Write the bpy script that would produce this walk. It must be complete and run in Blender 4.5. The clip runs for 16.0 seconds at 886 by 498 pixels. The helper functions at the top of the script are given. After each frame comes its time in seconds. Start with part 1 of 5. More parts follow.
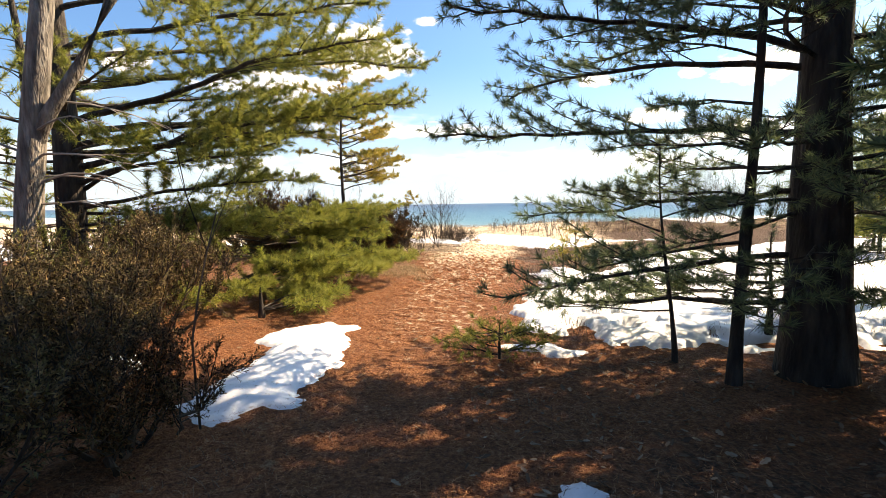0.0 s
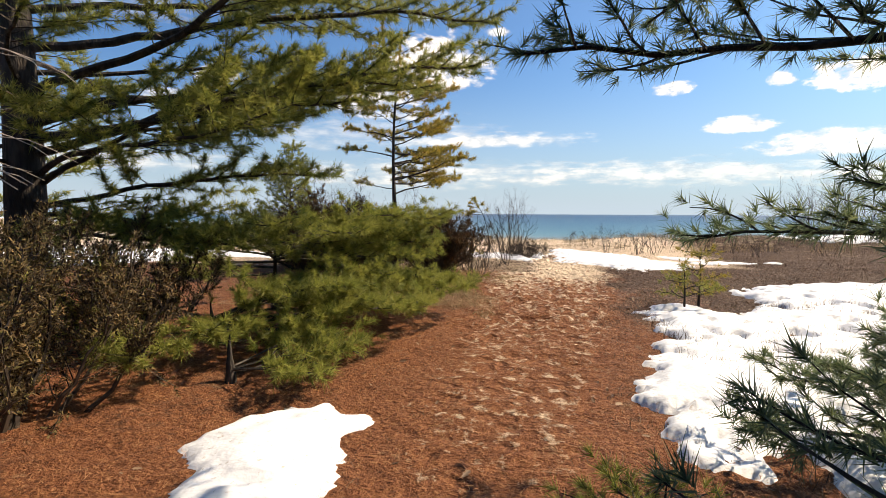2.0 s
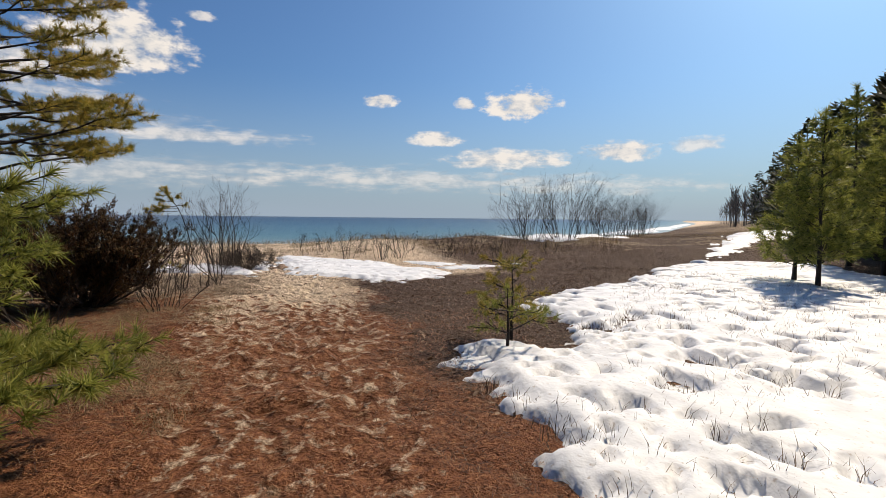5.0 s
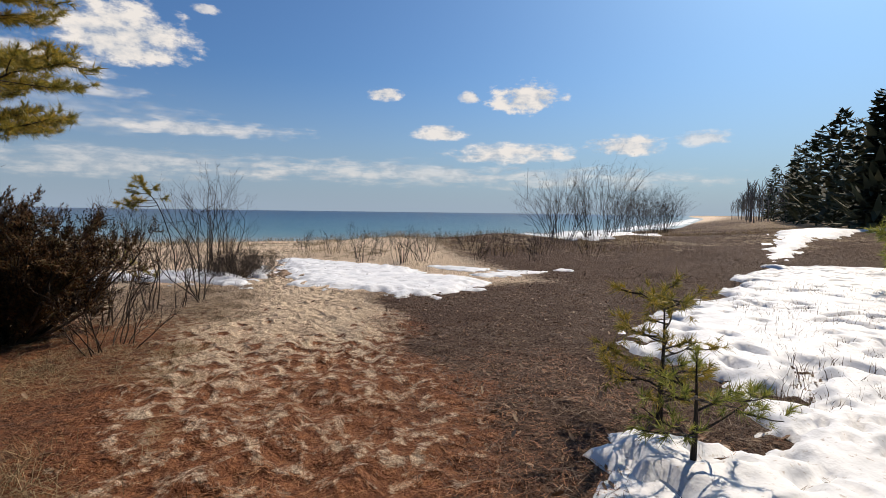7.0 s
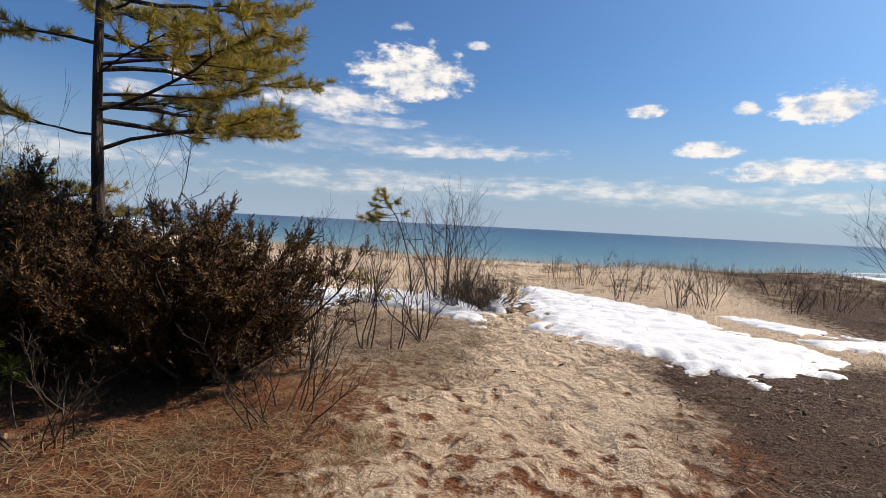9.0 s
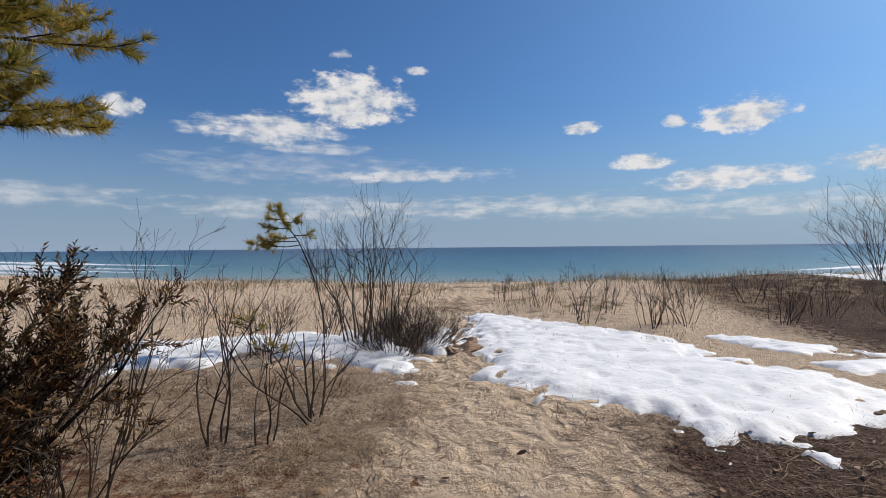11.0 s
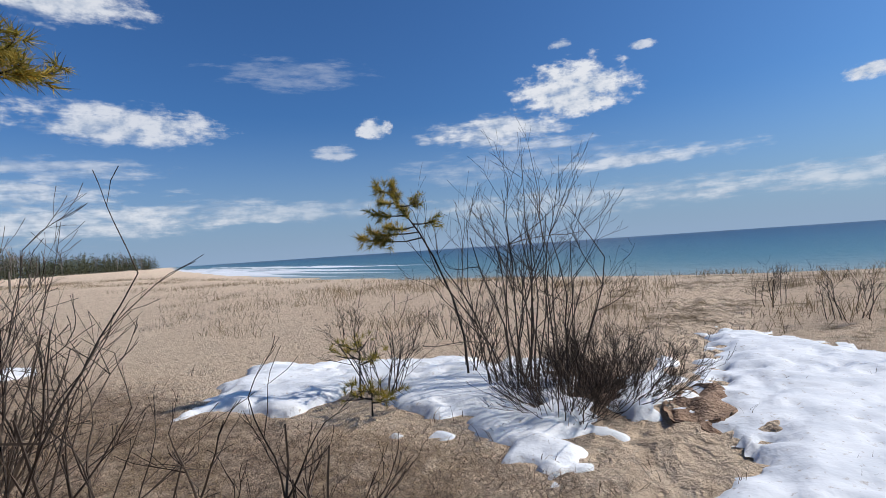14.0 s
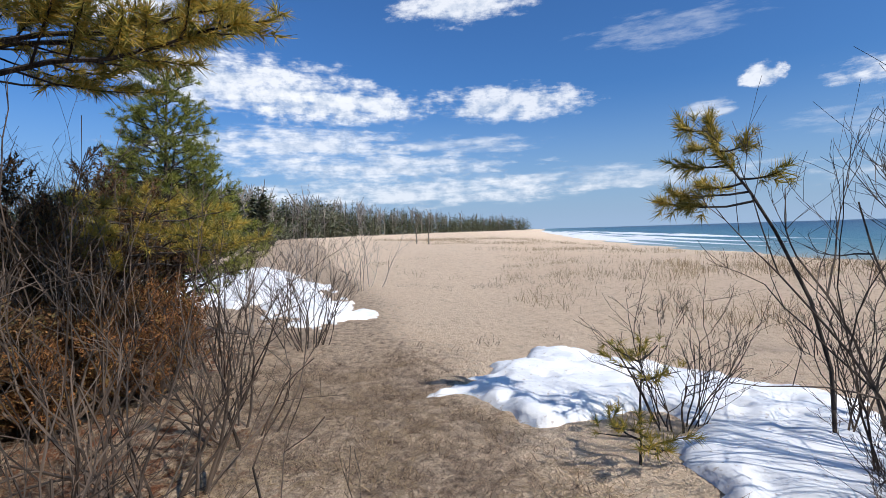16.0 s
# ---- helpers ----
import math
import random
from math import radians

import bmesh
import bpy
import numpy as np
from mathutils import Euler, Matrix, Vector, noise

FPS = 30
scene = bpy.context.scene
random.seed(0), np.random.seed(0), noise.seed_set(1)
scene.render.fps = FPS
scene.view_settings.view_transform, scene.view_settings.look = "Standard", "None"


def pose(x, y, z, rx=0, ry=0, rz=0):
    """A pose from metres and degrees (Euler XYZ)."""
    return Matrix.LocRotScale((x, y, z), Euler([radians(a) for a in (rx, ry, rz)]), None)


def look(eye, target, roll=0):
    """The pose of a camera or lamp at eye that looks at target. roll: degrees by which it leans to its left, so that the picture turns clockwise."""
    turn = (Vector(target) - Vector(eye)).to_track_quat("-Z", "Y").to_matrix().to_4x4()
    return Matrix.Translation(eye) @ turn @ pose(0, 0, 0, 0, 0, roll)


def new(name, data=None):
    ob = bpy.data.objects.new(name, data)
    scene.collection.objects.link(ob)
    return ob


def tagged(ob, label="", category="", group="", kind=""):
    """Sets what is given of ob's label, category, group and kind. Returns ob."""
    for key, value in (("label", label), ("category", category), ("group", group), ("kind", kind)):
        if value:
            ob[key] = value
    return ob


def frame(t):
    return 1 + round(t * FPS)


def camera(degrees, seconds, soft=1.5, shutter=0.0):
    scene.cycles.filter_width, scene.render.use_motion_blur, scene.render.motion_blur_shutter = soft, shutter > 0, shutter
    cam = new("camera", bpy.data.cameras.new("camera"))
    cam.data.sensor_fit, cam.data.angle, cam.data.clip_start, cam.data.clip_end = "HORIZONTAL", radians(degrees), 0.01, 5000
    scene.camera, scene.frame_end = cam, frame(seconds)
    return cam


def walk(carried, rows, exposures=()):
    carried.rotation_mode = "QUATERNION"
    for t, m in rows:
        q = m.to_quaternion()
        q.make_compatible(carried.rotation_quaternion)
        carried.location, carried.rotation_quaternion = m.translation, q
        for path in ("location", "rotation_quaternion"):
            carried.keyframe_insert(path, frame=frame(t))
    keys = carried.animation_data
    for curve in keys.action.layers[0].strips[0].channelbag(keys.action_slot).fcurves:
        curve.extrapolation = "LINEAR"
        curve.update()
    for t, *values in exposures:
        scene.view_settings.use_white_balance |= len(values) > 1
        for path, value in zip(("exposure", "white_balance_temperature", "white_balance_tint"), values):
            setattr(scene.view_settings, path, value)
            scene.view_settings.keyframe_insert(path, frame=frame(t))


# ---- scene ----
cam = camera(82.0, 16.0, soft=0.8)
PATH = [
    (0, (0.018, -0.140, 1.629), (-0.189, 1.842, 1.452), -0.88),
    (0.5, (-0.039, 0.654, 1.574), (-0.332, 2.630, 1.473), -0.29),
    (1, (-0.199, 1.457, 1.555), (-0.628, 3.407, 1.442), -0.44),
    (1.5, (-0.298, 2.145, 1.566), (-0.719, 4.092, 1.383), 1.16),
    (2, (-0.405, 2.807, 1.595), (-0.862, 4.749, 1.456), 0.31),
    (2.5, (-0.633, 3.436, 1.573), (-1.096, 5.377, 1.438), 1.51),
    (3, (-0.776, 4.119, 1.564), (-1.155, 6.080, 1.455), -0.23),
    (3.5, (-0.923, 4.803, 1.545), (-1.171, 6.785, 1.443), -0.38),
    (4, (-0.903, 5.438, 1.500), (-0.805, 7.435, 1.438), -1.18),
    (4.5, (-0.851, 6.089, 1.466), (-0.405, 8.035, 1.358), -0.72),
    (4.7, (-0.815, 6.360, 1.474), (-0.267, 8.279, 1.346), -0.27),
    (6.8, (-0.693, 9.171, 1.470), (0.004, 11.044, 1.382), 1.98),
    (7, (-0.715, 9.425, 1.522), (-0.127, 11.331, 1.378), 0.75),
    (7.5, (-0.707, 10.126, 1.505), (-0.627, 12.122, 1.407), -1.84),
    (8, (-0.764, 10.747, 1.500), (-1.747, 12.479, 1.324), -4.54),
    (8.5, (-0.725, 11.409, 1.503), (-1.616, 13.178, 1.223), -0.67),
    (9, (-0.688, 12.030, 1.574), (-1.038, 13.997, 1.476), 3.06),
    (9.5, (-0.644, 12.535, 1.585), (-0.762, 14.532, 1.574), 3.31),
    (9.7, (-0.624, 12.739, 1.577), (-0.656, 14.739, 1.576), 2.36),
    (11.8, (-0.548, 15.082, 1.499), (-0.814, 17.064, 1.490), -0.83),
    (12, (-0.546, 15.265, 1.490), (-0.855, 17.241, 1.477), 2.02),
    (12.5, (-0.451, 15.741, 1.475), (-0.662, 17.728, 1.387), -3.37),
    (13, (-0.458, 16.302, 1.481), (-0.954, 18.239, 1.442), -5.98),
    (13.5, (-0.486, 16.844, 1.464), (-1.207, 18.709, 1.465), -3.38),
    (14, (-0.500, 17.281, 1.451), (-1.504, 19.011, 1.451), -3.83),
    (14.5, (-0.633, 17.667, 1.431), (-2.034, 19.094, 1.410), -2.66),
    (15, (-0.755, 18.031, 1.457), (-2.384, 19.189, 1.390), -1.23),
    (15.5, (-0.813, 18.382, 1.473), (-2.591, 19.295, 1.390), -2.08),
    (16, (-0.990, 18.715, 1.447), (-2.859, 19.424, 1.379), -1.76),
]
EXPOSURES = [(0.0, 1.5, 9600, 12), (1.0, 1.15, 9000, 12), (2.5, 0.6, 8200, 12), (4.0, 0.15, 7900, 12), (7.0, -0.05, 7400, 12), (8.0, 0.45, 7500, 12), (8.5, 0.5, 7600, 12),
             (9.0, 0.2, 7350, 12), (9.7, 0.05, 7100, 12), (12.0, -0.25, 6650, 10), (14.0, -0.1, 6300, 10), (16.0, 0.22, 6250, 10)]
walk(cam, [(t, look(eye, target, roll)) for t, eye, target, roll in PATH], EXPOSURES)

# ---- sky and sun ----
SUN_AZ, SUN_EL = 58.0, 43.0   # degrees to the right of +y, and above the horizon
world = bpy.data.worlds.new("sky")
scene.world = world
world.use_nodes = True
wn = world.node_tree
sky = wn.nodes.new("ShaderNodeTexSky")
sky.sky_type, sky.sun_disc = "NISHITA", False
sky.sun_elevation, sky.sun_rotation = radians(SUN_EL), radians(SUN_AZ)
sky.air_density, sky.dust_density, sky.ozone_density = 1.0, 1.8, 1.0
wn.nodes["Background"].inputs[1].default_value = 0.08
tint = wn.nodes.new("ShaderNodeMix")
tint.data_type, tint.blend_type = "RGBA", "MULTIPLY"
tint.inputs[0].default_value, tint.inputs[7].default_value = 1.0, (0.44, 0.84, 1.36, 1)
wn.links.new(sky.outputs[0], tint.inputs[6])
wn.links.new(tint.outputs[2], wn.nodes["Background"].inputs[0])
sun = new("sun", bpy.data.lights.new("sun", "SUN"))
sun.data.energy, sun.data.angle, sun.data.color = 5.0, radians(0.5), (1.0, 0.93, 0.83)
sa, se = radians(SUN_AZ), radians(SUN_EL)
sun.matrix_world = look((0, 0, 0), (-math.sin(sa) * math.cos(se), -math.cos(sa) * math.cos(se), -math.sin(se)))

# ---- materials ----
def mat(name, stops, rough=0.8, scale=6.0, detail=4.0, bump=0.0, bump_scale=40.0, island=0.0, spec=0.3, translucent=0.0, stretch=(1, 1, 1)):
    """A noise-driven surface: colour stops over two scales of noise, with fine relief."""
    m = bpy.data.materials.new(name)
    m.use_nodes = True
    nt = m.node_tree
    b = nt.nodes["Principled BSDF"]
    b.inputs["Roughness"].default_value = rough
    b.inputs["Specular IOR Level"].default_value = spec
    tc = nt.nodes.new("ShaderNodeTexCoord")
    mp = nt.nodes.new("ShaderNodeMapping")
    mp.inputs["Scale"].default_value = stretch
    nt.links.new(tc.outputs["Object"], mp.inputs[0])
    n1 = nt.nodes.new("ShaderNodeTexNoise")
    n1.inputs["Scale"].default_value, n1.inputs["Detail"].default_value = scale, detail
    nt.links.new(mp.outputs[0], n1.inputs[0])
    fac = n1.outputs[0]
    if island:
        g = nt.nodes.new("ShaderNodeNewGeometry")
        mx = nt.nodes.new("ShaderNodeMix")
        mx.inputs[0].default_value = island
        nt.links.new(fac, mx.inputs[2])
        nt.links.new(g.outputs["Random Per Island"], mx.inputs[3])
        fac = mx.outputs[0]
    ramp = nt.nodes.new("ShaderNodeValToRGB")
    while len(ramp.color_ramp.elements) < len(stops):
        ramp.color_ramp.elements.new(0.5)
    lo, hi = (0.1, 0.9) if island > 0.5 else (0.3, 0.7)
    for i, col in enumerate(stops):
        e = ramp.color_ramp.elements[i]
        e.position, e.color = lo + (hi - lo) * i / (len(stops) - 1), (*col, 1)
    nt.links.new(fac, ramp.inputs[0])
    nt.links.new(ramp.outputs[0], b.inputs["Base Color"])
    if bump:
        n2 = nt.nodes.new("ShaderNodeTexNoise")
        n2.inputs["Scale"].default_value, n2.inputs["Detail"].default_value = bump_scale, 3
        nt.links.new(mp.outputs[0], n2.inputs[0])
        bp = nt.nodes.new("ShaderNodeBump")
        bp.inputs["Strength"].default_value, bp.inputs["Distance"].default_value = bump, 0.045
        nt.links.new(n2.outputs[0], bp.inputs["Height"])
        nt.links.new(bp.outputs[0], b.inputs["Normal"])
    if translucent:
        t = nt.nodes.new("ShaderNodeBsdfTranslucent")
        nt.links.new(ramp.outputs[0], t.inputs[0])
        ms = nt.nodes.new("ShaderNodeMixShader")
        ms.inputs[0].default_value = translucent
        nt.links.new(b.outputs[0], ms.inputs[1])
        nt.links.new(t.outputs[0], ms.inputs[2])
        nt.links.new(ms.outputs[0], nt.nodes["Material Output"].inputs[0])
    return m


M_NEEDLE = mat("pine_needles", [(0.09, 0.115, 0.025), (0.23, 0.25, 0.052), (0.36, 0.345, 0.09)], 0.5, 1.2, island=0.45, translucent=0.5)
M_NEEDLE_Y = mat("yellowed_needles", [(0.13, 0.135, 0.028), (0.32, 0.26, 0.05), (0.52, 0.35, 0.065)], 0.5, 1.6, island=0.45, translucent=0.4)
M_NEEDLE_B = mat("bluish_needles", [(0.06, 0.09, 0.05), (0.13, 0.18, 0.09), (0.23, 0.27, 0.12)], 0.45, 1.2, island=0.45, translucent=0.4)
M_JUNIPER = mat("juniper_sprays", [(0.020, 0.012, 0.007), (0.065, 0.033, 0.014), (0.16, 0.074, 0.026), (0.085, 0.062, 0.022)], 0.85, 2.2, island=0.5, translucent=0.05)
M_RUST = mat("rusty_juniper_sprays", [(0.05, 0.022, 0.010), (0.14, 0.058, 0.020), (0.27, 0.115, 0.036), (0.16, 0.10, 0.034)], 0.85, 2.2, island=0.5, translucent=0.15)
M_JUNIPER_G = mat("green_juniper_sprays", [(0.075, 0.09, 0.022), (0.21, 0.22, 0.048), (0.37, 0.35, 0.08)], 0.7, 2.2, island=0.5, translucent=0.3)
M_HEATH = mat("bronzed_sprays", [(0.026, 0.018, 0.011), (0.075, 0.050, 0.025), (0.19, 0.12, 0.052), (0.12, 0.10, 0.034)], 0.85, 2.0, island=0.5, translucent=0.1)
M_BARK = mat("pine_bark", [(0.016, 0.013, 0.011), (0.04, 0.032, 0.027), (0.085, 0.07, 0.058)], 0.9, 9, 6, 0.9, 28, stretch=(1, 1, 0.25))
M_BARK_GREY = mat("grey_bark", [(0.06, 0.05, 0.042), (0.17, 0.145, 0.125), (0.30, 0.27, 0.235)], 0.9, 14, 7, 1.0, 34, stretch=(1, 1, 0.22))
M_TWIG = mat("bare_twigs", [(0.022, 0.016, 0.012), (0.052, 0.037, 0.028), (0.11, 0.078, 0.057)], 0.8, 3, island=0.4)
M_TWIG_PALE = mat("dead_pale_twigs", [(0.13, 0.11, 0.09), (0.25, 0.21, 0.18), (0.36, 0.31, 0.27)], 0.85, 3, island=0.4)
M_GRASS = mat("dry_grass", [(0.16, 0.105, 0.055), (0.30, 0.21, 0.115), (0.46, 0.35, 0.21)], 0.8, 0.6, island=0.6, translucent=0.25)
M_LEAF = mat("fallen_oak_leaves", [(0.10, 0.05, 0.028), (0.19, 0.105, 0.06), (0.34, 0.235, 0.15)], 0.7, 1, island=0.8, translucent=0.1)
M_LITTER = mat("fallen_pine_needles", [(0.17, 0.06, 0.028), (0.32, 0.125, 0.05), (0.44, 0.23, 0.11)], 0.7, 1.5, island=0.6)
M_STRAW = mat("grey_litter", [(0.06, 0.040, 0.028), (0.15, 0.10, 0.068), (0.31, 0.225, 0.15)], 0.8, 1.5, island=0.7)
M_BRUSH = mat("dark_dead_brush", [(0.022, 0.012, 0.009), (0.075, 0.036, 0.022), (0.19, 0.10, 0.058)], 0.85, 1.5, island=0.7)
M_FAR = mat("far_conifers", [(0.04, 0.048, 0.03), (0.075, 0.088, 0.048), (0.13, 0.13, 0.07)], 0.8, 0.2, island=0.5)
M_FAR_BARE = mat("far_bare_woods", [(0.10, 0.085, 0.075), (0.17, 0.145, 0.125), (0.24, 0.21, 0.18)], 0.9, 0.2, island=0.5)
M_POST = mat("weathered_post_wood", [(0.12, 0.10, 0.08), (0.22, 0.19, 0.16)], 0.9, 8, bump=0.5)


def snow_material():
    m = mat("old_snow", [(0.58, 0.60, 0.63), (0.71, 0.72, 0.74), (0.79, 0.795, 0.805)], 0.6, 3.0, 6, 0.3, 9, spec=0.25)
    nt = m.node_tree
    b = nt.nodes["Principled BSDF"]
    b.inputs["Subsurface Weight"].default_value = 0.0
    # specks of blown needles and dirt
    tc = nt.nodes.new("ShaderNodeTexCoord")
    n = nt.nodes.new("ShaderNodeTexNoise")
    n.inputs["Scale"].default_value, n.inputs["Detail"].default_value = 22, 6
    nt.links.new(tc.outputs["Object"], n.inputs[0])
    r = nt.nodes.new("ShaderNodeMapRange")
    r.inputs[1].default_value, r.inputs[2].default_value, r.inputs[4].default_value = 0.62, 0.72, 0.6
    nt.links.new(n.outputs[0], r.inputs[0])
    mx = nt.nodes.new("ShaderNodeMix")
    mx.data_type = "RGBA"
    ramp = [x for x in nt.nodes if x.bl_idname == "ShaderNodeValToRGB"][0]
    nt.links.new(r.outputs[0], mx.inputs[0])
    nt.links.new(ramp.outputs[0], mx.inputs[6])
    mx.inputs[7].default_value = (0.30, 0.22, 0.15, 1)
    nt.links.new(mx.outputs[2], b.inputs["Base Color"])
    return m


M_SNOW = snow_material()


def ground_material():
    """Sand, orange needle litter and dark brush litter, blended by the mesh's own cover values and broken up by noise."""
    m = bpy.data.materials.new("dune_ground")
    m.use_nodes = True
    nt = m.node_tree
    b = nt.nodes["Principled BSDF"]
    b.inputs["Roughness"].default_value, b.inputs["Specular IOR Level"].default_value = 0.9, 0.15
    tc = nt.nodes.new("ShaderNodeTexCoord")
    att = nt.nodes.new("ShaderNodeAttribute")
    att.attribute_name = "cover"
    sep = nt.nodes.new("ShaderNodeSeparateColor")
    nt.links.new(att.outputs["Color"], sep.inputs[0])

    def noise_node(scale, detail=5.0, rough=0.6, stretch=None):
        n = nt.nodes.new("ShaderNodeTexNoise")
        n.inputs["Scale"].default_value, n.inputs["Detail"].default_value, n.inputs["Roughness"].default_value = scale, detail, rough
        nt.links.new(tc.outputs["Object"], n.inputs[0])
        return n.outputs[0]

    def ramp(fac, stops, lo=0.3, hi=0.7):
        r = nt.nodes.new("ShaderNodeValToRGB")
        while len(r.color_ramp.elements) < len(stops):
            r.color_ramp.elements.new(0.5)
        for i, c in enumerate(stops):
            r.color_ramp.elements[i].position, r.color_ramp.elements[i].color = lo + (hi - lo) * i / (len(stops) - 1), (*c, 1)
        nt.links.new(fac, r.inputs[0])
        return r.outputs[0]

    def mix(fac, a, c):
        x = nt.nodes.new("ShaderNodeMix")
        x.data_type = "RGBA"
        nt.links.new(fac, x.inputs[0]), nt.links.new(a, x.inputs[6]), nt.links.new(c, x.inputs[7])
        return x.outputs[2]

    def broken(value, n, width=0.22):
        """value pushed through noise, so that one cover frays into the next"""
        s = nt.nodes.new("ShaderNodeMath")
        s.operation = "ADD"
        nt.links.new(value, s.inputs[0]), nt.links.new(n, s.inputs[1])
        r = nt.nodes.new("ShaderNodeMapRange")
        r.inputs[1].default_value, r.inputs[2].default_value = 1.0 - width, 1.0 + width
        nt.links.new(s.outputs[0], r.inputs[0])
        return r.outputs[0]

    def sharp(n, lo=0.32, hi=0.68):
        r = nt.nodes.new("ShaderNodeMapRange")
        r.inputs[1].default_value, r.inputs[2].default_value = lo, hi
        nt.links.new(n, r.inputs[0])
        return r.outputs[0]

    # trodden dimples
    warp = nt.nodes.new("ShaderNodeTexNoise")
    warp.inputs["Scale"].default_value, warp.inputs["Detail"].default_value = 4.0, 3
    nt.links.new(tc.outputs["Object"], warp.inputs[0])
    wv = nt.nodes.new("ShaderNodeVectorMath")
    wv.operation = "MULTIPLY_ADD"
    wv.inputs[1].default_value = (0.22, 0.22, 0.0)
    nt.links.new(warp.outputs["Color"], wv.inputs[0]), nt.links.new(tc.outputs["Object"], wv.inputs[2])
    vor = nt.nodes.new("ShaderNodeTexVoronoi")
    vor.feature = "SMOOTH_F1"
    vor.inputs["Scale"].default_value, vor.inputs["Smoothness"].default_value = 5.5, 0.4
    nt.links.new(wv.outputs[0], vor.inputs["Vector"])
    dm = nt.nodes.new("ShaderNodeMath")
    dm.operation = "MULTIPLY"
    nt.links.new(sharp(vor.outputs["Distance"], 0.05, 0.55), dm.inputs[0]), nt.links.new(att.outputs["Alpha"], dm.inputs[1])
    dimple = dm.outputs[0]

    def minus(a, b_, k):
        x = nt.nodes.new("ShaderNodeMath")
        x.operation = "MULTIPLY_ADD"
        x.inputs[1].default_value = -k
        nt.links.new(b_, x.inputs[0]), nt.links.new(a, x.inputs[2])
        return x.outputs[0]

    fine, mid, big = noise_node(60, 4), noise_node(9, 6, 0.7), noise_node(1.3, 4)
    sand = ramp(mid, [(0.54, 0.395, 0.27), (0.74, 0.57, 0.41), (0.84, 0.68, 0.52)])
    sand = mix(ramp(fine, [(0, 0, 0), (0.35, 0.35, 0.35)]), sand, ramp(big, [(0.61, 0.46, 0.33), (0.79, 0.63, 0.48)]))
    litter = ramp(noise_node(24, 8, 0.8), [(0.04, 0.017, 0.010), (0.17, 0.062, 0.03), (0.31, 0.125, 0.056), (0.47, 0.27, 0.15)])
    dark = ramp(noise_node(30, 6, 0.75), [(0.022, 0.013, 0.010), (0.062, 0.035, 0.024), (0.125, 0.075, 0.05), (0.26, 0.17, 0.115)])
    dry = ramp(noise_node(14, 6, 0.75), [(0.15, 0.11, 0.07), (0.30, 0.215, 0.135), (0.42, 0.32, 0.21)])
    col = mix(broken(sep.outputs["Red"], minus(sharp(noise_node(7, 7, 0.72), 0.2, 0.62), dimple, 0.42), 0.14), sand, litter)
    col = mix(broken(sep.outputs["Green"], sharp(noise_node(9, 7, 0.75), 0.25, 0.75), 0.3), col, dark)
    col = mix(broken(sep.outputs["Blue"], sharp(noise_node(3, 7, 0.7))), col, dry)
    nt.links.new(col, b.inputs["Base Color"])
    bp = nt.nodes.new("ShaderNodeBump")
    bp.inputs["Strength"].default_value, bp.inputs["Distance"].default_value = 1.0, 0.13
    h = nt.nodes.new("ShaderNodeMath")
    h.operation = "ADD"
    h2 = nt.nodes.new("ShaderNodeMath")
    h2.operation = "MULTIPLY_ADD"
    h2.inputs[1].default_value = 0.45
    nt.links.new(fine, h2.inputs[0]), nt.links.new(dimple, h2.inputs[2])
    nt.links.new(noise_node(16, 6, 0.65), h.inputs[0]), nt.links.new(h2.outputs[0], h.inputs[1])
    nt.links.new(h.outputs[0], bp.inputs["Height"])
    nt.links.new(bp.outputs[0], b.inputs["Normal"])
    return m


def water_material():
    m = bpy.data.materials.new("lake_water")
    m.use_nodes = True
    nt = m.node_tree
    b = nt.nodes["Principled BSDF"]
    b.inputs["Roughness"].default_value, b.inputs["IOR"].default_value = 0.3, 1.33
    b.inputs["Specular IOR Level"].default_value = 0.3
    tc = nt.nodes.new("ShaderNodeTexCoord")
    mp = nt.nodes.new("ShaderNodeMapping")
    mp.inputs["Scale"].default_value = (0.35, 1.0, 1.0)
    nt.links.new(tc.outputs["Object"], mp.inputs[0])
    att = nt.nodes.new("ShaderNodeAttribute")
    att.attribute_name = "depth"
    n = nt.nodes.new("ShaderNodeTexNoise")
    n.inputs["Scale"].default_value, n.inputs["Detail"].default_value = 0.04, 5
    nt.links.new(mp.outputs[0], n.inputs[0])
    a = nt.nodes.new("ShaderNodeMath")
    a.operation = "MULTIPLY_ADD"
    nt.links.new(n.outputs[0], a.inputs[0])
    a.inputs[1].default_value = 0.3
    nt.links.new(att.outputs["Fac"], a.inputs[2])
    r = nt.nodes.new("ShaderNodeValToRGB")
    for i, (p, c) in enumerate([(0.15, (0.20, 0.27, 0.27)), (0.45, (0.06, 0.155, 0.19)), (0.75, (0.02, 0.085, 0.14)), (1.0, (0.008, 0.04, 0.09))]):
        e = r.color_ramp.elements[i] if i < 2 else r.color_ramp.elements.new(p)
        e.position, e.color = p, (*c, 1)
    nt.links.new(a.outputs[0], r.inputs[0])
    nt.links.new(r.outputs[0], b.inputs["Base Color"])
    w = nt.nodes.new("ShaderNodeTexNoise")
    w.inputs["Scale"].default_value, w.inputs["Detail"].default_value = 1.6, 6
    nt.links.new(mp.outputs[0], w.inputs[0])
    bp = nt.nodes.new("ShaderNodeBump")
    bp.inputs["Strength"].default_value, bp.inputs["Distance"].default_value = 1.0, 0.25
    nt.links.new(w.outputs[0], bp.inputs["Height"])
    nt.links.new(bp.outputs[0], b.inputs["Normal"])
    return m


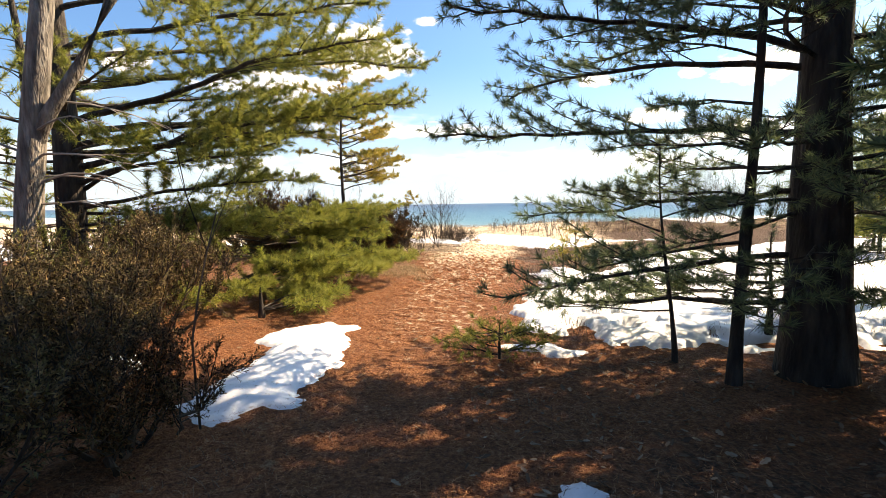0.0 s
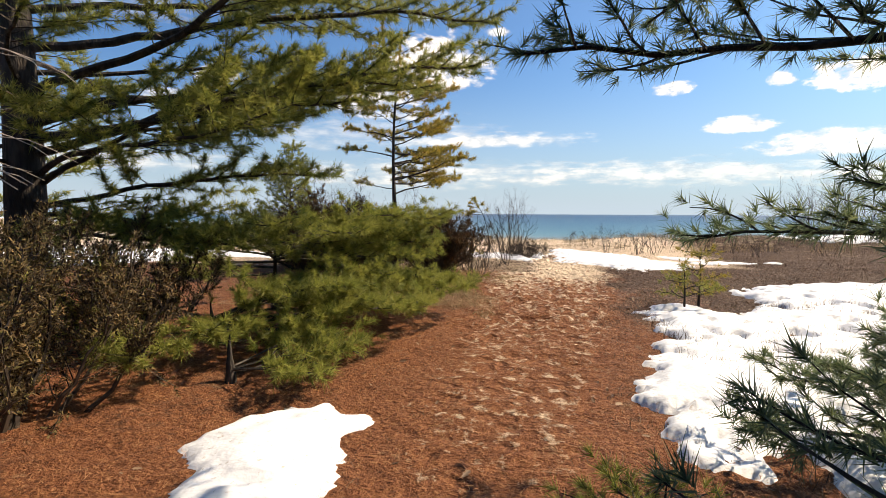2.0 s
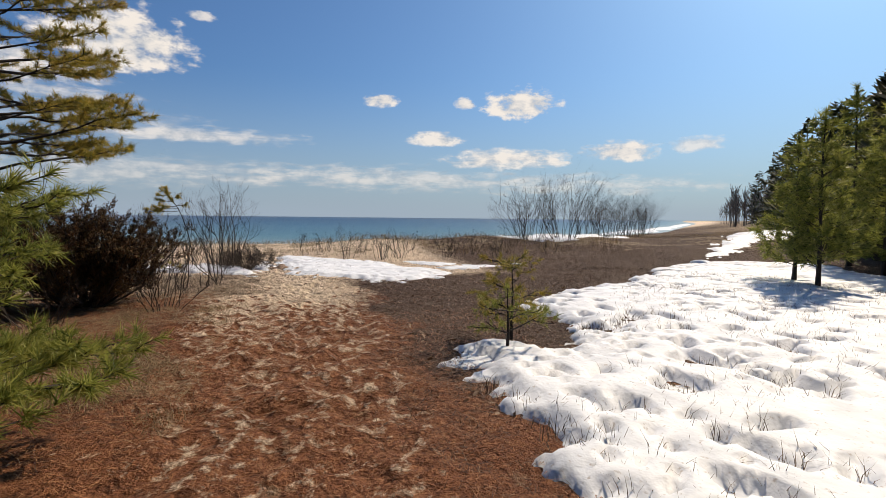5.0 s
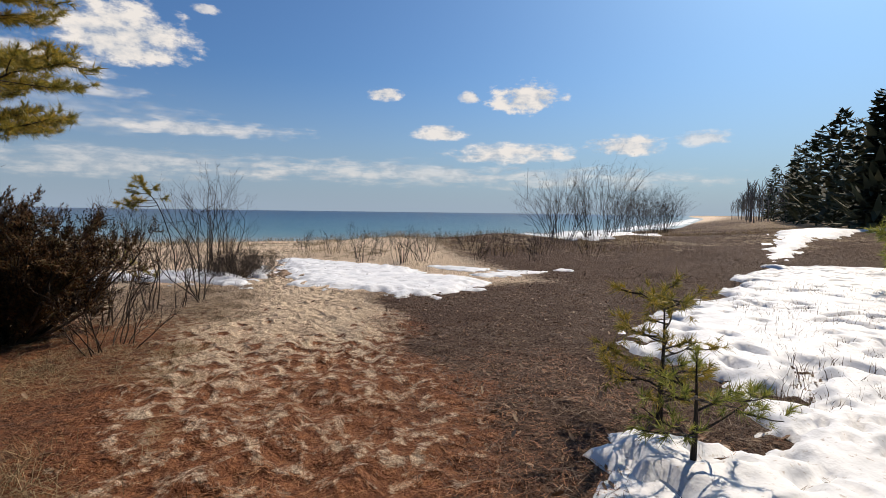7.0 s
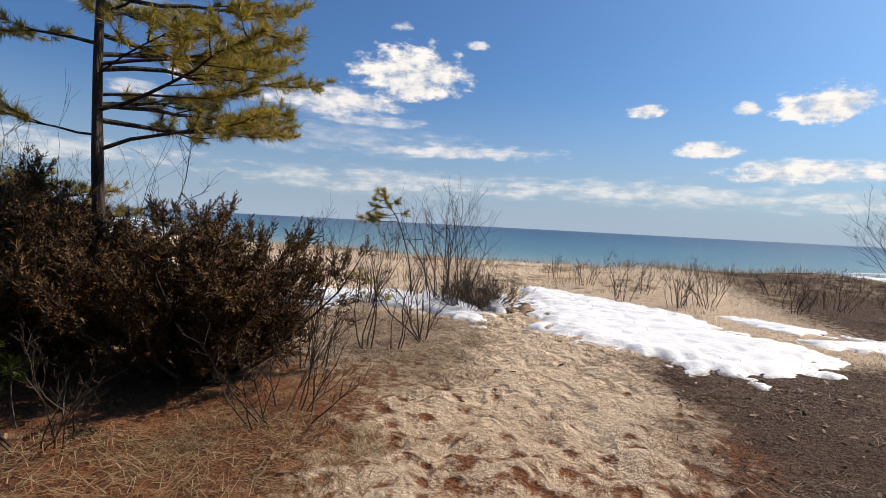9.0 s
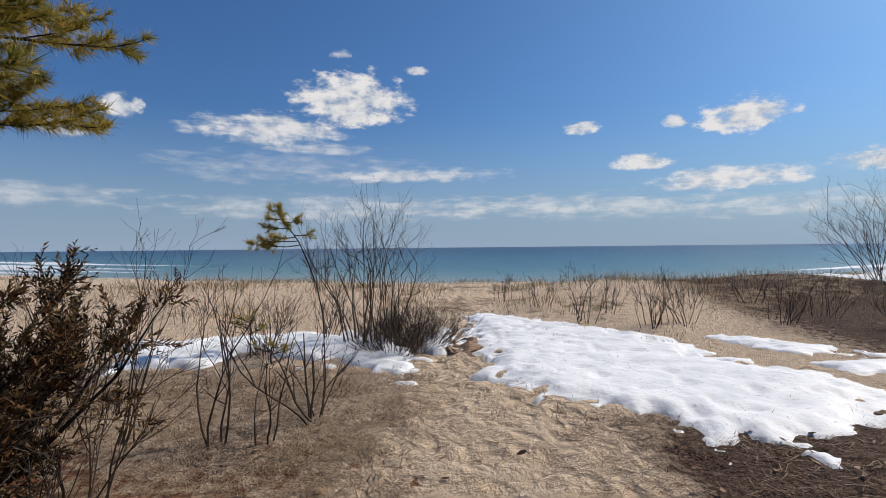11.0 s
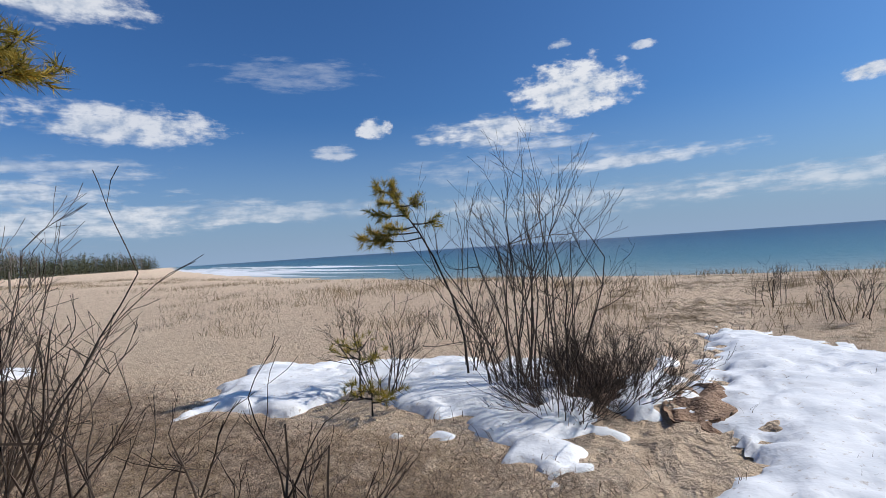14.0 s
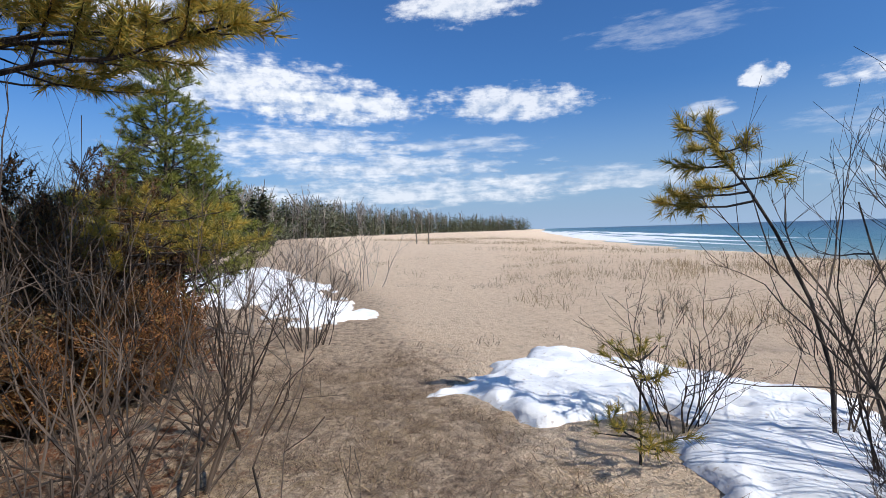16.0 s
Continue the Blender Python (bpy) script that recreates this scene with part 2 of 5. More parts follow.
def cloud_material():
    """Bright vapour, thick where the noise swells, frayed or feathered at the rim by each cloud's own softness."""
    m = bpy.data.materials.new("cloud_vapour")
    m.use_nodes = True
    nt = m.node_tree
    nt.nodes.remove(nt.nodes["Principled BSDF"])

    def attribute(name):
        n = nt.nodes.new("ShaderNodeAttribute")
        n.attribute_name = name
        return n.outputs["Fac"]

    def math_node(op, *values):
        n = nt.nodes.new("ShaderNodeMath")
        n.operation = op
        for i, v in enumerate(values):
            if isinstance(v, (int, float)):
                n.inputs[i].default_value = v
            else:
                nt.links.new(v, n.inputs[i])
        return n.outputs[0]

    def noise_node(scale, stretch, detail, rough):
        mp = nt.nodes.new("ShaderNodeMapping")
        mp.inputs["Scale"].default_value = (1.0, 1.0, stretch)
        nt.links.new(tc.outputs["Object"], mp.inputs[0])
        n = nt.nodes.new("ShaderNodeTexNoise")
        n.inputs["Scale"].default_value, n.inputs["Detail"].default_value, n.inputs["Roughness"].default_value = scale, detail, rough
        nt.links.new(mp.outputs[0], n.inputs[0])
        return n.outputs[0]

    tc = nt.nodes.new("ShaderNodeTexCoord")
    soft = attribute("soft")
    puff, wisp = noise_node(0.0085, 1.7, 7, 0.58), noise_node(0.0042, 5.0, 8, 0.62)
    mixed = nt.nodes.new("ShaderNodeMix")
    nt.links.new(soft, mixed.inputs[0]), nt.links.new(puff, mixed.inputs[2]), nt.links.new(wisp, mixed.inputs[3])
    s = math_node("MULTIPLY_ADD", mixed.outputs[0], 2.2, attribute("body"))
    r = nt.nodes.new("ShaderNodeMapRange")
    r.interpolation_type = "SMOOTHSTEP"
    r.inputs[1].default_value, r.inputs[4].default_value = 0.82, 0.97
    nt.links.new(s, r.inputs[0]), nt.links.new(math_node("MULTIPLY_ADD", soft, 0.5, 1.12), r.inputs[2])
    cover = math_node("MULTIPLY", r.outputs[0], attribute("thick"))
    em = nt.nodes.new("ShaderNodeEmission")
    ramp = nt.nodes.new("ShaderNodeValToRGB")
    ramp.color_ramp.elements[0].position, ramp.color_ramp.elements[0].color = 0.38, (0.58, 0.65, 0.76, 1)
    ramp.color_ramp.elements[1].position, ramp.color_ramp.elements[1].color = 0.58, (0.92, 0.93, 0.96, 1)
    nt.links.new(puff, ramp.inputs[0])
    nt.links.new(ramp.outputs[0], em.inputs[0])
    em.inputs[1].default_value = 0.92
    tr, ms = nt.nodes.new("ShaderNodeBsdfTransparent"), nt.nodes.new("ShaderNodeMixShader")
    nt.links.new(cover, ms.inputs[0]), nt.links.new(tr.outputs[0], ms.inputs[1]), nt.links.new(em.outputs[0], ms.inputs[2])
    nt.links.new(ms.outputs[0], nt.nodes["Material Output"].inputs[0])
    return m


M_GROUND, M_WATER, M_CLOUD = ground_material(), water_material(), cloud_material()

# ---- mesh helpers ----
def mesh_of(name, verts, faces, material, smooth=False):
    """verts (n, 3), faces (m, k): one mesh, written in bulk."""
    verts, faces = np.asarray(verts, np.float32), np.asarray(faces, np.int32)
    me = bpy.data.meshes.new(name)
    me.vertices.add(len(verts))
    me.vertices.foreach_set("co", verts.ravel())
    k = faces.shape[1]
    me.loops.add(faces.size)
    me.loops.foreach_set("vertex_index", faces.ravel())
    me.polygons.add(len(faces))
    me.polygons.foreach_set("loop_start", np.arange(0, faces.size, k, dtype=np.int32))
    me.polygons.foreach_set("use_smooth", np.full(len(faces), smooth))
    me.update(calc_edges=True)
    me.materials.append(material)
    return me


def part(name, verts, faces, material, parent=None, label="", smooth=False):
    ob = new(name, mesh_of(name, verts, faces, material, smooth))
    if parent is not None:
        ob.parent = parent
    return tagged(ob, label)


def empty(name, at, label, category, group=""):
    ob = new(name)
    ob.location = at
    return tagged(ob, label, category, group)


class Heap:
    """Gathers many small pieces into one mesh."""

    def __init__(self):
        self.v, self.f, self.n = [], [], 0

    def add(self, v, f):
        self.v.append(np.asarray(v, float)), self.f.append(np.asarray(f) + self.n)
        self.n += len(self.v[-1])

    def tube(self, pts, radii, sides=5):
        pts = np.asarray(pts, float)
        d = np.gradient(pts, axis=0)
        d /= np.linalg.norm(d, axis=1, keepdims=True) + 1e-9
        side = np.cross(d, np.where(np.abs(d[:, 2:3]) > 0.9, [[1.0, 0, 0]], [[0, 0, 1.0]]))
        side /= np.linalg.norm(side, axis=1, keepdims=True) + 1e-9
        up = np.cross(side, d)
        a = np.arange(sides) * 2 * np.pi / sides
        r = np.asarray(radii, float)[:, None, None]
        v = pts[:, None] + r * (np.cos(a)[None, :, None] * side[:, None] + np.sin(a)[None, :, None] * up[:, None])
        k, s = np.arange(len(pts) - 1)[:, None] * sides, np.arange(sides)[None]
        f = np.stack([k + s, k + (s + 1) % sides, k + sides + (s + 1) % sides, k + sides + s], -1).reshape(-1, 4)
        self.add(v.reshape(-1, 3), f)

    def done(self, name, material, parent=None, label="", smooth=False):
        if not self.v:
            return None
        return part(name, np.concatenate(self.v), np.concatenate(self.f), material, parent, label, smooth)


def spread(proto_v, proto_f, at, ahead, scale, rng):
    """Copies of a small piece, its z axis along ahead, turned at random about it: verts and faces."""
    at, ahead, scale = np.asarray(at, float), np.asarray(ahead, float), np.asarray(scale, float)
    ahead = ahead / (np.linalg.norm(ahead, axis=1, keepdims=True) + 1e-9)
    side = np.cross(ahead, rng.normal(size=ahead.shape))
    side /= np.linalg.norm(side, axis=1, keepdims=True) + 1e-9
    third = np.cross(ahead, side)
    v = proto_v[None]
    out = at[:, None] + scale[:, None, None] * (v[..., :1] * side[:, None] + v[..., 1:2] * third[:, None] + v[..., 2:] * ahead[:, None])
    f = proto_f[None] + (np.arange(len(at)) * len(proto_v))[:, None, None]
    return out.reshape(-1, 3), f.reshape(-1, proto_f.shape[1])


def tuft(n, length, width, spread_deg, stem, rng):
    """A brush of needles along a short stem, pointing up z."""
    v, f = [], []
    for i in range(n):
        a, tilt = rng.uniform(0, 2 * np.pi), np.radians(spread_deg) * np.sqrt(rng.uniform(0.05, 1))
        d = np.array([np.sin(tilt) * np.cos(a), np.sin(tilt) * np.sin(a), np.cos(tilt)])
        s = np.cross(d, rng.normal(size=3))
        s *= width / (np.linalg.norm(s) + 1e-9)
        o = np.array([0, 0, rng.uniform(-stem, 0)])
        l = length * rng.uniform(0.7, 1.1)
        v += [o - s, o + s, o + d * l + np.array([0, 0, -0.12 * l * np.sin(tilt)])]
        f.append([3 * i, 3 * i + 1, 3 * i + 2])
    return np.array(v), np.array(f)


def sprig(n, length, width, rng):
    """An upright scaly juniper spray: short leaflets along a stalk."""
    v, f = [], []
    for i in range(n):
        z = length * i / n
        a = rng.uniform(0, 2 * np.pi)
        d = np.array([np.cos(a) * 0.75, np.sin(a) * 0.75, 0.8])
        s = np.cross(d, rng.normal(size=3))
        s *= width / (np.linalg.norm(s) + 1e-9)
        l = length * 0.34 * (1.15 - 0.6 * i / n)
        o = np.array([0, 0, z])
        v += [o - s, o + s, o + d * l]
        f.append([3 * i, 3 * i + 1, 3 * i + 2])
    return np.array(v), np.array(f)


PR = np.random.default_rng(5)
TUFT = tuft(25, 0.105, 0.0034, 60, 0.07, PR)
TUFT_FAR = tuft(14, 0.15, 0.0065, 68, 0.1, PR)
SPRIG = sprig(10, 0.15, 0.0078, PR)


def bend(start, az, el0, el1, length, n, rng, wobble=0.08):
    """A limb's line: azimuth degrees to the right of +y, elevation from el0 to el1."""
    pts, p = [np.array(start, float)], np.array(start, float)
    a = az
    for i in range(n):
        e = el0 + (el1 - el0) * i / max(1, n - 1)
        a += rng.normal() * wobble * 40
        d = np.array([np.sin(radians(a)) * np.cos(radians(e)), np.cos(radians(a)) * np.cos(radians(e)), np.sin(radians(e)) + rng.normal() * wobble * 0.5])
        p = p + d * length / n
        pts.append(p)
    return np.array(pts)


# ---- lie of the land ----
def vnoise(x, y, s, seed=0):
    """Smooth value noise on arrays."""
    x, y = np.asarray(x, float) / s + 37.1 * seed, np.asarray(y, float) / s - 11.7 * seed
    xi, yi = np.floor(x), np.floor(y)
    u, v = x - xi, y - yi
    u, v = u * u * (3 - 2 * u), v * v * (3 - 2 * v)

    def h(a, b):
        q = np.sin(a * 127.1 + b * 311.7 + seed * 74.7) * 43758.5453
        return q - np.floor(q)

    return (h(xi, yi) * (1 - u) + h(xi + 1, yi) * u) * (1 - v) + (h(xi, yi + 1) * (1 - u) + h(xi + 1, yi + 1) * u) * v


def step(a, b, x):
    t = np.clip((np.asarray(x, float) - a) / (b - a), 0, 1)
    return t * t * (3 - 2 * t)


def shore(x):
    """y of the water's edge: a wide bay."""
    x = np.asarray(x, float)
    return 50 + np.where(x < 0, 0.60, 1.05) * (np.sqrt(x * x + 45.0 ** 2) - 45.0)


def trail(y):
    """x of the trodden line."""
    return np.interp(y, [-5, 0, 2.5, 6, 9, 12, 15, 18, 20, 23, 26, 30, 36], [0, -0.1, -0.3, -0.85, -0.8, -0.65, -0.75, -0.3, -0.55, -0.85, -1.0, -1.1, -1.2])


def gz(x, y):
    x, y = np.asarray(x, float), np.asarray(y, float)
    d = shore(x) - y
    z = 0.10 * (vnoise(x, y, 4.5, 1) - 0.5) * step(1, 3, np.abs(x - trail(y))) + 0.05 * (vnoise(x, y, 1.4, 2) - 0.5)
    # dune ridge before the beach, with the trodden notch
    right = step(-1.0, 2.5, x)
    ridge = np.exp(-((y - 29.5 - 0.3 * np.abs(x) * 0.2) / 4.5) ** 2)
    notch = 1 - 0.65 * np.exp(-((x - trail(y)) / 1.1) ** 2)
    z = z + ridge * (0.12 + 0.40 * right) * notch * (0.85 + 0.3 * vnoise(x, y, 5.0, 3))
    z = z + 0.30 * (vnoise(x, y, 2.4, 4) - 0.45) * step(22.5, 26, y) * step(60, 30, y)
    # hollow that holds the snow, by the trodden line
    z = z - 0.10 * np.exp(-(((x - 3.5) / 2.2) ** 2 + ((y - 9) / 4) ** 2))
    # beach
    z = z * step(2, 14, d) - 0.95 * step(16, 1, d) - 1.8 * step(0, -30, d)
    # land rises behind the tree line
    return z + 0.5 * step(16, 60, np.abs(x)) * step(2, 25, d)


def up(x, y, dz=0.0):
    return Vector((x, y, float(gz(x, y)) + dz))


def axis(lo, hi, stepsize, far, grow=1.16):
    mid = list(np.arange(lo, hi, stepsize))
    a, s = lo, stepsize
    left = []
    while a > -far:
        s *= grow
        a -= s
        left.append(a)
    b, s = mid[-1], stepsize
    rightside = []
    while b < far:
        s *= grow
        b += s
        rightside.append(b)
    return np.array(left[::-1] + mid + rightside)


def ground():
    xs, ys = axis(-7.0, 5.0, 0.075, 4600), axis(0.5, 23.0, 0.075, 4600)
    X, Y = np.meshgrid(xs, ys)
    X, Y = X.ravel(), Y.ravel()
    Z = gz(X, Y)
    near = step(14, 9, np.abs(X)) * step(-6, -2, Y) * step(40, 28, Y)
    off = np.abs(X - trail(Y))
    wide = np.interp(Y, [0, 8, 13, 16, 20, 24, 30], [0.5, 0.8, 1.4, 1.45, 0.9, 0.6, 0.6])
    on = step(1.5, 0.55, off / wide)
    # footprints and scuffs where people tread
    scuff = vnoise(X, Y, 0.22, 5) * 0.6 + vnoise(X, Y, 0.11, 6) * 0.4
    pits = step(0.55, 0.75, vnoise(X, Y, 0.26, 7))
    loose = step(6, 12, Y)
    Z = Z + near * (on * (0.06 + 0.09 * loose) * (scuff - 0.5) - on * loose * 0.05 * pits)
    Z = Z + near * (1 - on) * 0.05 * (vnoise(X, Y, 0.15, 8) - 0.5)
    nn = vnoise(X, Y, 1.6, 9) * 0.6 + vnoise(X, Y, 0.5, 10) * 0.4
    # covers: needle litter, dark brush litter and other darker ground, dry grass
    litter = step(20.0, 13.5, Y + 3 * (nn - 0.5)) * step(-14, -9, X)
    litter = np.maximum(litter, step(17.8, 15.2, Y + 1.5 * (nn - 0.5)) * step(-1.6, -3.2, X) * 0.95)
    litter = litter * (1 - on * np.interp(Y, [0, 4, 8, 12, 15], [0.04, 0.07, 0.10, 0.17, 0.27]))
    edge = step(0.2, 1.3, X - trail(Y) - 0.3 * wide + 1.8 * (nn - 0.5))
    dark = 1.12 * edge * step(9.0, 13.5, Y + 2 * (nn - 0.5)) * step(19.6, 17.8, Y + 0.8 * (nn - 0.5) - 0.15 * X)
    dark = np.maximum(dark, step(-0.9, -1.9, X + 0.7 * (nn - 0.5)) * step(16.2, 17.8, Y) * step(21.0, 19.9, Y + 0.9 * (nn - 0.5) + 0.10 * (X + 3)) * 0.44)
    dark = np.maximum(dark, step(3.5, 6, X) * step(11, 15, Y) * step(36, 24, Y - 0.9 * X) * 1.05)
    # darker near the start, right of the trail
    dark = np.maximum(dark, step(4.3, 2.6, Y + (nn - 0.5)) * edge * 0.55)
    dark = np.maximum(dark, step(-0.7, -1.8, X - trail(Y) + 0.8 * (nn - 0.5)) * step(8.5, 11.5, Y) * step(17.4, 15.8, Y) * (0.30 + 0.30 * nn))
    dark = np.maximum(dark, 0.30 * step(0.45, 1.0, off) * step(10.5, 8, Y) * step(0.4, 0.65, nn))
    # darker oval around the willow stems
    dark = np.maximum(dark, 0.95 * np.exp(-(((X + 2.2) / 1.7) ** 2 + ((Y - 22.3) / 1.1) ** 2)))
    grass = step(23.5, 27, Y + 3 * (nn - 0.5)) * step(8, 14, shore(X) - Y) * (0.1 + 0.45 * step(0.45, 0.65, nn)) * np.where(X < -3, 0.15, 1)
    grass = np.maximum(grass, step(25, 60, np.abs(X)) * step(10, 20, shore(X) - Y) * np.where(X < 0, 0.2, 0.7))
    clear = step(1.25, 0.5, np.abs(X - trail(Y) - 0.1) / (0.75 + 0.5 * (nn - 0.5))) * step(15.5, 17.5, Y)
    dark, litter = dark * (1 - 0.85 * clear), litter * (1 - 0.7 * clear)
    n = len(xs)
    i = (np.arange(len(ys) - 1)[:, None] * n + np.arange(n - 1)[None]).ravel()
    ob = part("ground", np.stack([X, Y, Z], -1), np.stack([i, i + 1, i + n + 1, i + n], -1), M_GROUND, smooth=True)
    att = ob.data.color_attributes.new("cover", "FLOAT_COLOR", "POINT")
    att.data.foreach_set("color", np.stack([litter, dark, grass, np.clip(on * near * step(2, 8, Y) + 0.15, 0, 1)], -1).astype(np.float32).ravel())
    return tagged(ob, "sandy dune ground with orange pine needles and dry brush", "ground", kind="structure")


def lake():
    xs, ys = axis(-60, 60, 4, 4800, 1.12), np.concatenate([np.arange(30, 120, 3.0), 120 * 1.1 ** np.arange(1, 41)])
    X, Y = np.meshgrid(xs, ys)
    X, Y = X.ravel(), Y.ravel()
    n = len(xs)
    i = (np.arange(len(ys) - 1)[:, None] * n + np.arange(n - 1)[None]).ravel()
    ob = part("water", np.stack([X, Y, np.full_like(X, -0.95)], -1), np.stack([i, i + 1, i + n + 1, i + n], -1), M_WATER)
    d = np.maximum(0, Y - shore(X))
    a = ob.data.attributes.new("depth", "FLOAT", "POINT")
    a.data.foreach_set("value", np.clip(np.log10(1 + d / 6) / 2.1, 0, 0.9).astype(np.float32))
    return tagged(ob, "calm blue lake under a clear sky", "lake", kind="structure")


ground()
lake()


# ---- snow ----
def snow(name, label, outline, depth, seed, cell=0.05, rag=0.16, pits=0.6, holes=0.0, soft=0.10):
    """A melting patch: the outline frays, the top is dimpled, and its rim drops to the ground."""
    o = np.array(outline, float)
    lo, hi = o.min(0) - 0.3, o.max(0) + 0.3
    xs, ys = np.arange(lo[0], hi[0], cell), np.arange(lo[1], hi[1], cell)
    X, Y = np.meshgrid(xs, ys)
    x, y = X.ravel(), Y.ravel()
    inside, dist = np.zeros(len(x), bool), np.full(len(x), 9.0)
    for (ax, ay), (bx, by) in zip(o, np.roll(o, -1, 0)):
        cut = (ay > y) != (by > y)
        inside ^= cut & (x < (bx - ax) * (y - ay) / (by - ay + 1e-12) + ax)
        t = np.clip(((x - ax) * (bx - ax) + (y - ay) * (by - ay)) / ((bx - ax) ** 2 + (by - ay) ** 2), 0, 1)
        dist = np.minimum(dist, np.hypot(x - ax - t * (bx - ax), y - ay - t * (by - ay)))
    s = np.where(inside, dist, -dist)
    s = s + rag * 1.6 * (vnoise(x, y, 0.5, seed) - 0.5) + rag * 1.0 * (vnoise(x, y, 0.17, seed + 1) - 0.5) + rag * 0.5 * (vnoise(x, y, 0.08, seed + 2) - 0.5)
    s = s - holes * step(0.60, 0.80, vnoise(x, y, 0.55, seed + 9))
    # grass and feet have melted pits into it
    pit = step(0.74, 0.88, vnoise(x, y, 0.28, seed + 3)) * step(0.0, 0.5, dist)
    h = depth * (0.35 + 0.65 * step(0, 0.5, s)) * np.sqrt(np.clip(s / soft, 0, 1))
    fine = step(0.66, 0.86, vnoise(x, y, 0.13, seed + 7)) * step(0.35, 0.6, vnoise(x, y, 1.3, seed + 8))
    h = h * (1 - pits * np.maximum(pit, fine)) + depth * 0.22 * (vnoise(x, y, 0.6, seed + 4) - 0.5) + depth * 0.10 * (vnoise(x, y, 0.2, seed + 6) - 0.5)
    z = gz(x, y) + np.where(s > 0, np.maximum(h, 0.01), -0.05)
    n = len(xs)
    i = (np.arange(len(ys) - 1)[:, None] * n + np.arange(n - 1)[None]).ravel()
    f = np.stack([i, i + 1, i + n + 1, i + n], -1)
    f = f[(s[f] > -cell * 0.5).any(1)]
    used, inv = np.unique(f, return_inverse=True)
    ob = part(name, np.stack([x, y, z], -1)[used], inv.reshape(-1, 4), M_SNOW, smooth=True)
    return tagged(ob, label, "snow", "snow patches")


snow("snow_patch", "thick white melting snow patch beside the needle path",
     [(-2.75, 3.7), (-2.45, 4.7), (-2.55, 5.2), (-3.1, 5.85), (-2.75, 6.25), (-2.3, 6.6), (-1.85, 6.45), (-1.7, 5.7), (-1.72, 5.1), (-1.58, 4.5), (-1.75, 3.8), (-2.1, 3.35)], 0.10, 11)
snow("snow_field", "broad sunlit snow field pitted by grass stems",
     [(0.55, 6.2), (0.3, 7.3), (0.6, 8.2), (0.75, 9.0), (0.9, 10.0), (0.85, 11.2), (0.95, 12.3), (1.7, 12.5), (2.4, 11.7), (3.1, 12.8), (3.0, 14.2), (4.2, 15.6), (6.3, 16.4), (9.0, 18.4), (13, 21.2), (17, 19.5), (14, 15.5), (9.7, 12.3), (8.0, 9.0), (5.2, 6.3), (3.4, 5.9), (1.7, 5.8)], 0.12, 21, 0.06, 0.34, 0.95, 0.5)
snow("snow_patch", "small snow remnant under pine boughs", [(0.05, 5.5), (0.5, 5.85), (1.0, 5.6), (1.5, 5.35), (0.9, 5.2), (0.4, 5.25)], 0.06, 31)
snow("snow_patch", "low snow remnant beneath a young pine", [(0.85, 11.7), (1.25, 12.05), (1.95, 11.85), (2.2, 11.4), (1.6, 11.3), (1.1, 11.35)], 0.05, 33)
snow("snow_bank", "smooth bright snow bank across the sand path",
     [(-1.0, 26.0), (-0.5, 25.3), (0.7, 24.5), (1.4, 23.7), (2.3, 22.7), (2.6, 21.4), (3.3, 20.4), (3.3, 19.6), (2.6, 18.7), (1.75, 18.15), (1.15, 18.3), (0.95, 18.75), (0.5, 18.95), (0.05, 19.2), (-0.45, 19.8), (-0.6, 20.5), (-0.75, 21.6), (-0.8, 23.5), (-0.95, 25.0)], 0.085, 41, rag=0.30, pits=0.3, soft=0.4)
snow("snow_patch", "thin snow remnant in the dune hollow", [(2.7, 23.1), (4.3, 22.9), (4.4, 21.8), (6.4, 21.2), (5.1, 20.6), (3.6, 20.3), (3.4, 21.0), (4.0, 21.4), (3.0, 22.2)], 0.06, 45, rag=0.3, holes=0.4)
snow("snow_patch", "ragged snow around bare willow stems",
     [(-5.5, 20.05), (-5.9, 21.0), (-6.2, 22.0), (-5.3, 22.7), (-4.3, 23.0), (-3.4, 23.6), (-2.6, 23.2), (-2.0, 22.0), (-1.6, 21.2), (-1.3, 20.7), (-1.4, 20.1), (-1.75, 20.1), (-2.2, 20.5), (-3.1, 20.75), (-3.7, 21.15), (-4.1, 21.2), (-3.9, 20.5), (-4.2, 20.2)], 0.10, 51, rag=0.30, pits=0.5, holes=0.5, soft=0.16)
snow("snow_patch", "small snow heap by an eroded sand block", [(-1.65, 21.8), (-1.5, 22.6), (-1.35, 23.6), (-1.15, 23.5), (-1.1, 22.3), (-1.1, 21.6), (-1.3, 21.5)], 0.10, 55, rag=0.24, holes=0.2)
snow("snow_patch", "snow drift among bare thicket", [(-8.9, 19.7), (-9.6, 20.5), (-12.2, 20.5), (-17, 20.5), (-24, 19.5), (-22, 14.5), (-14.5, 14.7), (-13.1, 17.4), (-12.0, 18.9), (-10.2, 19.2)], 0.12, 61, 0.09, 0.5, 0.5, 0.6)
snow("snow_patch", "distant snow strip along the brush", [(9.5, 31), (12, 28.2), (15, 30), (22, 36), (20, 38), (14, 34)], 0.10, 65, 0.15, 0.5)
snow("snow_patch", "distant snow strip below the tree line", [(15, 22.5), (24, 28), (40, 33), (46, 40), (38, 38), (26, 31.5)], 0.12, 67, 0.2, 0.6)
snow("snow_clod", "rounded clod of old snow on needles", [(0.33, 2.5), (0.36, 2.72), (0.52, 2.78), (0.63, 2.62), (0.6, 2.4), (0.42, 2.36)], 0.14, 71, 0.025, 0.03)
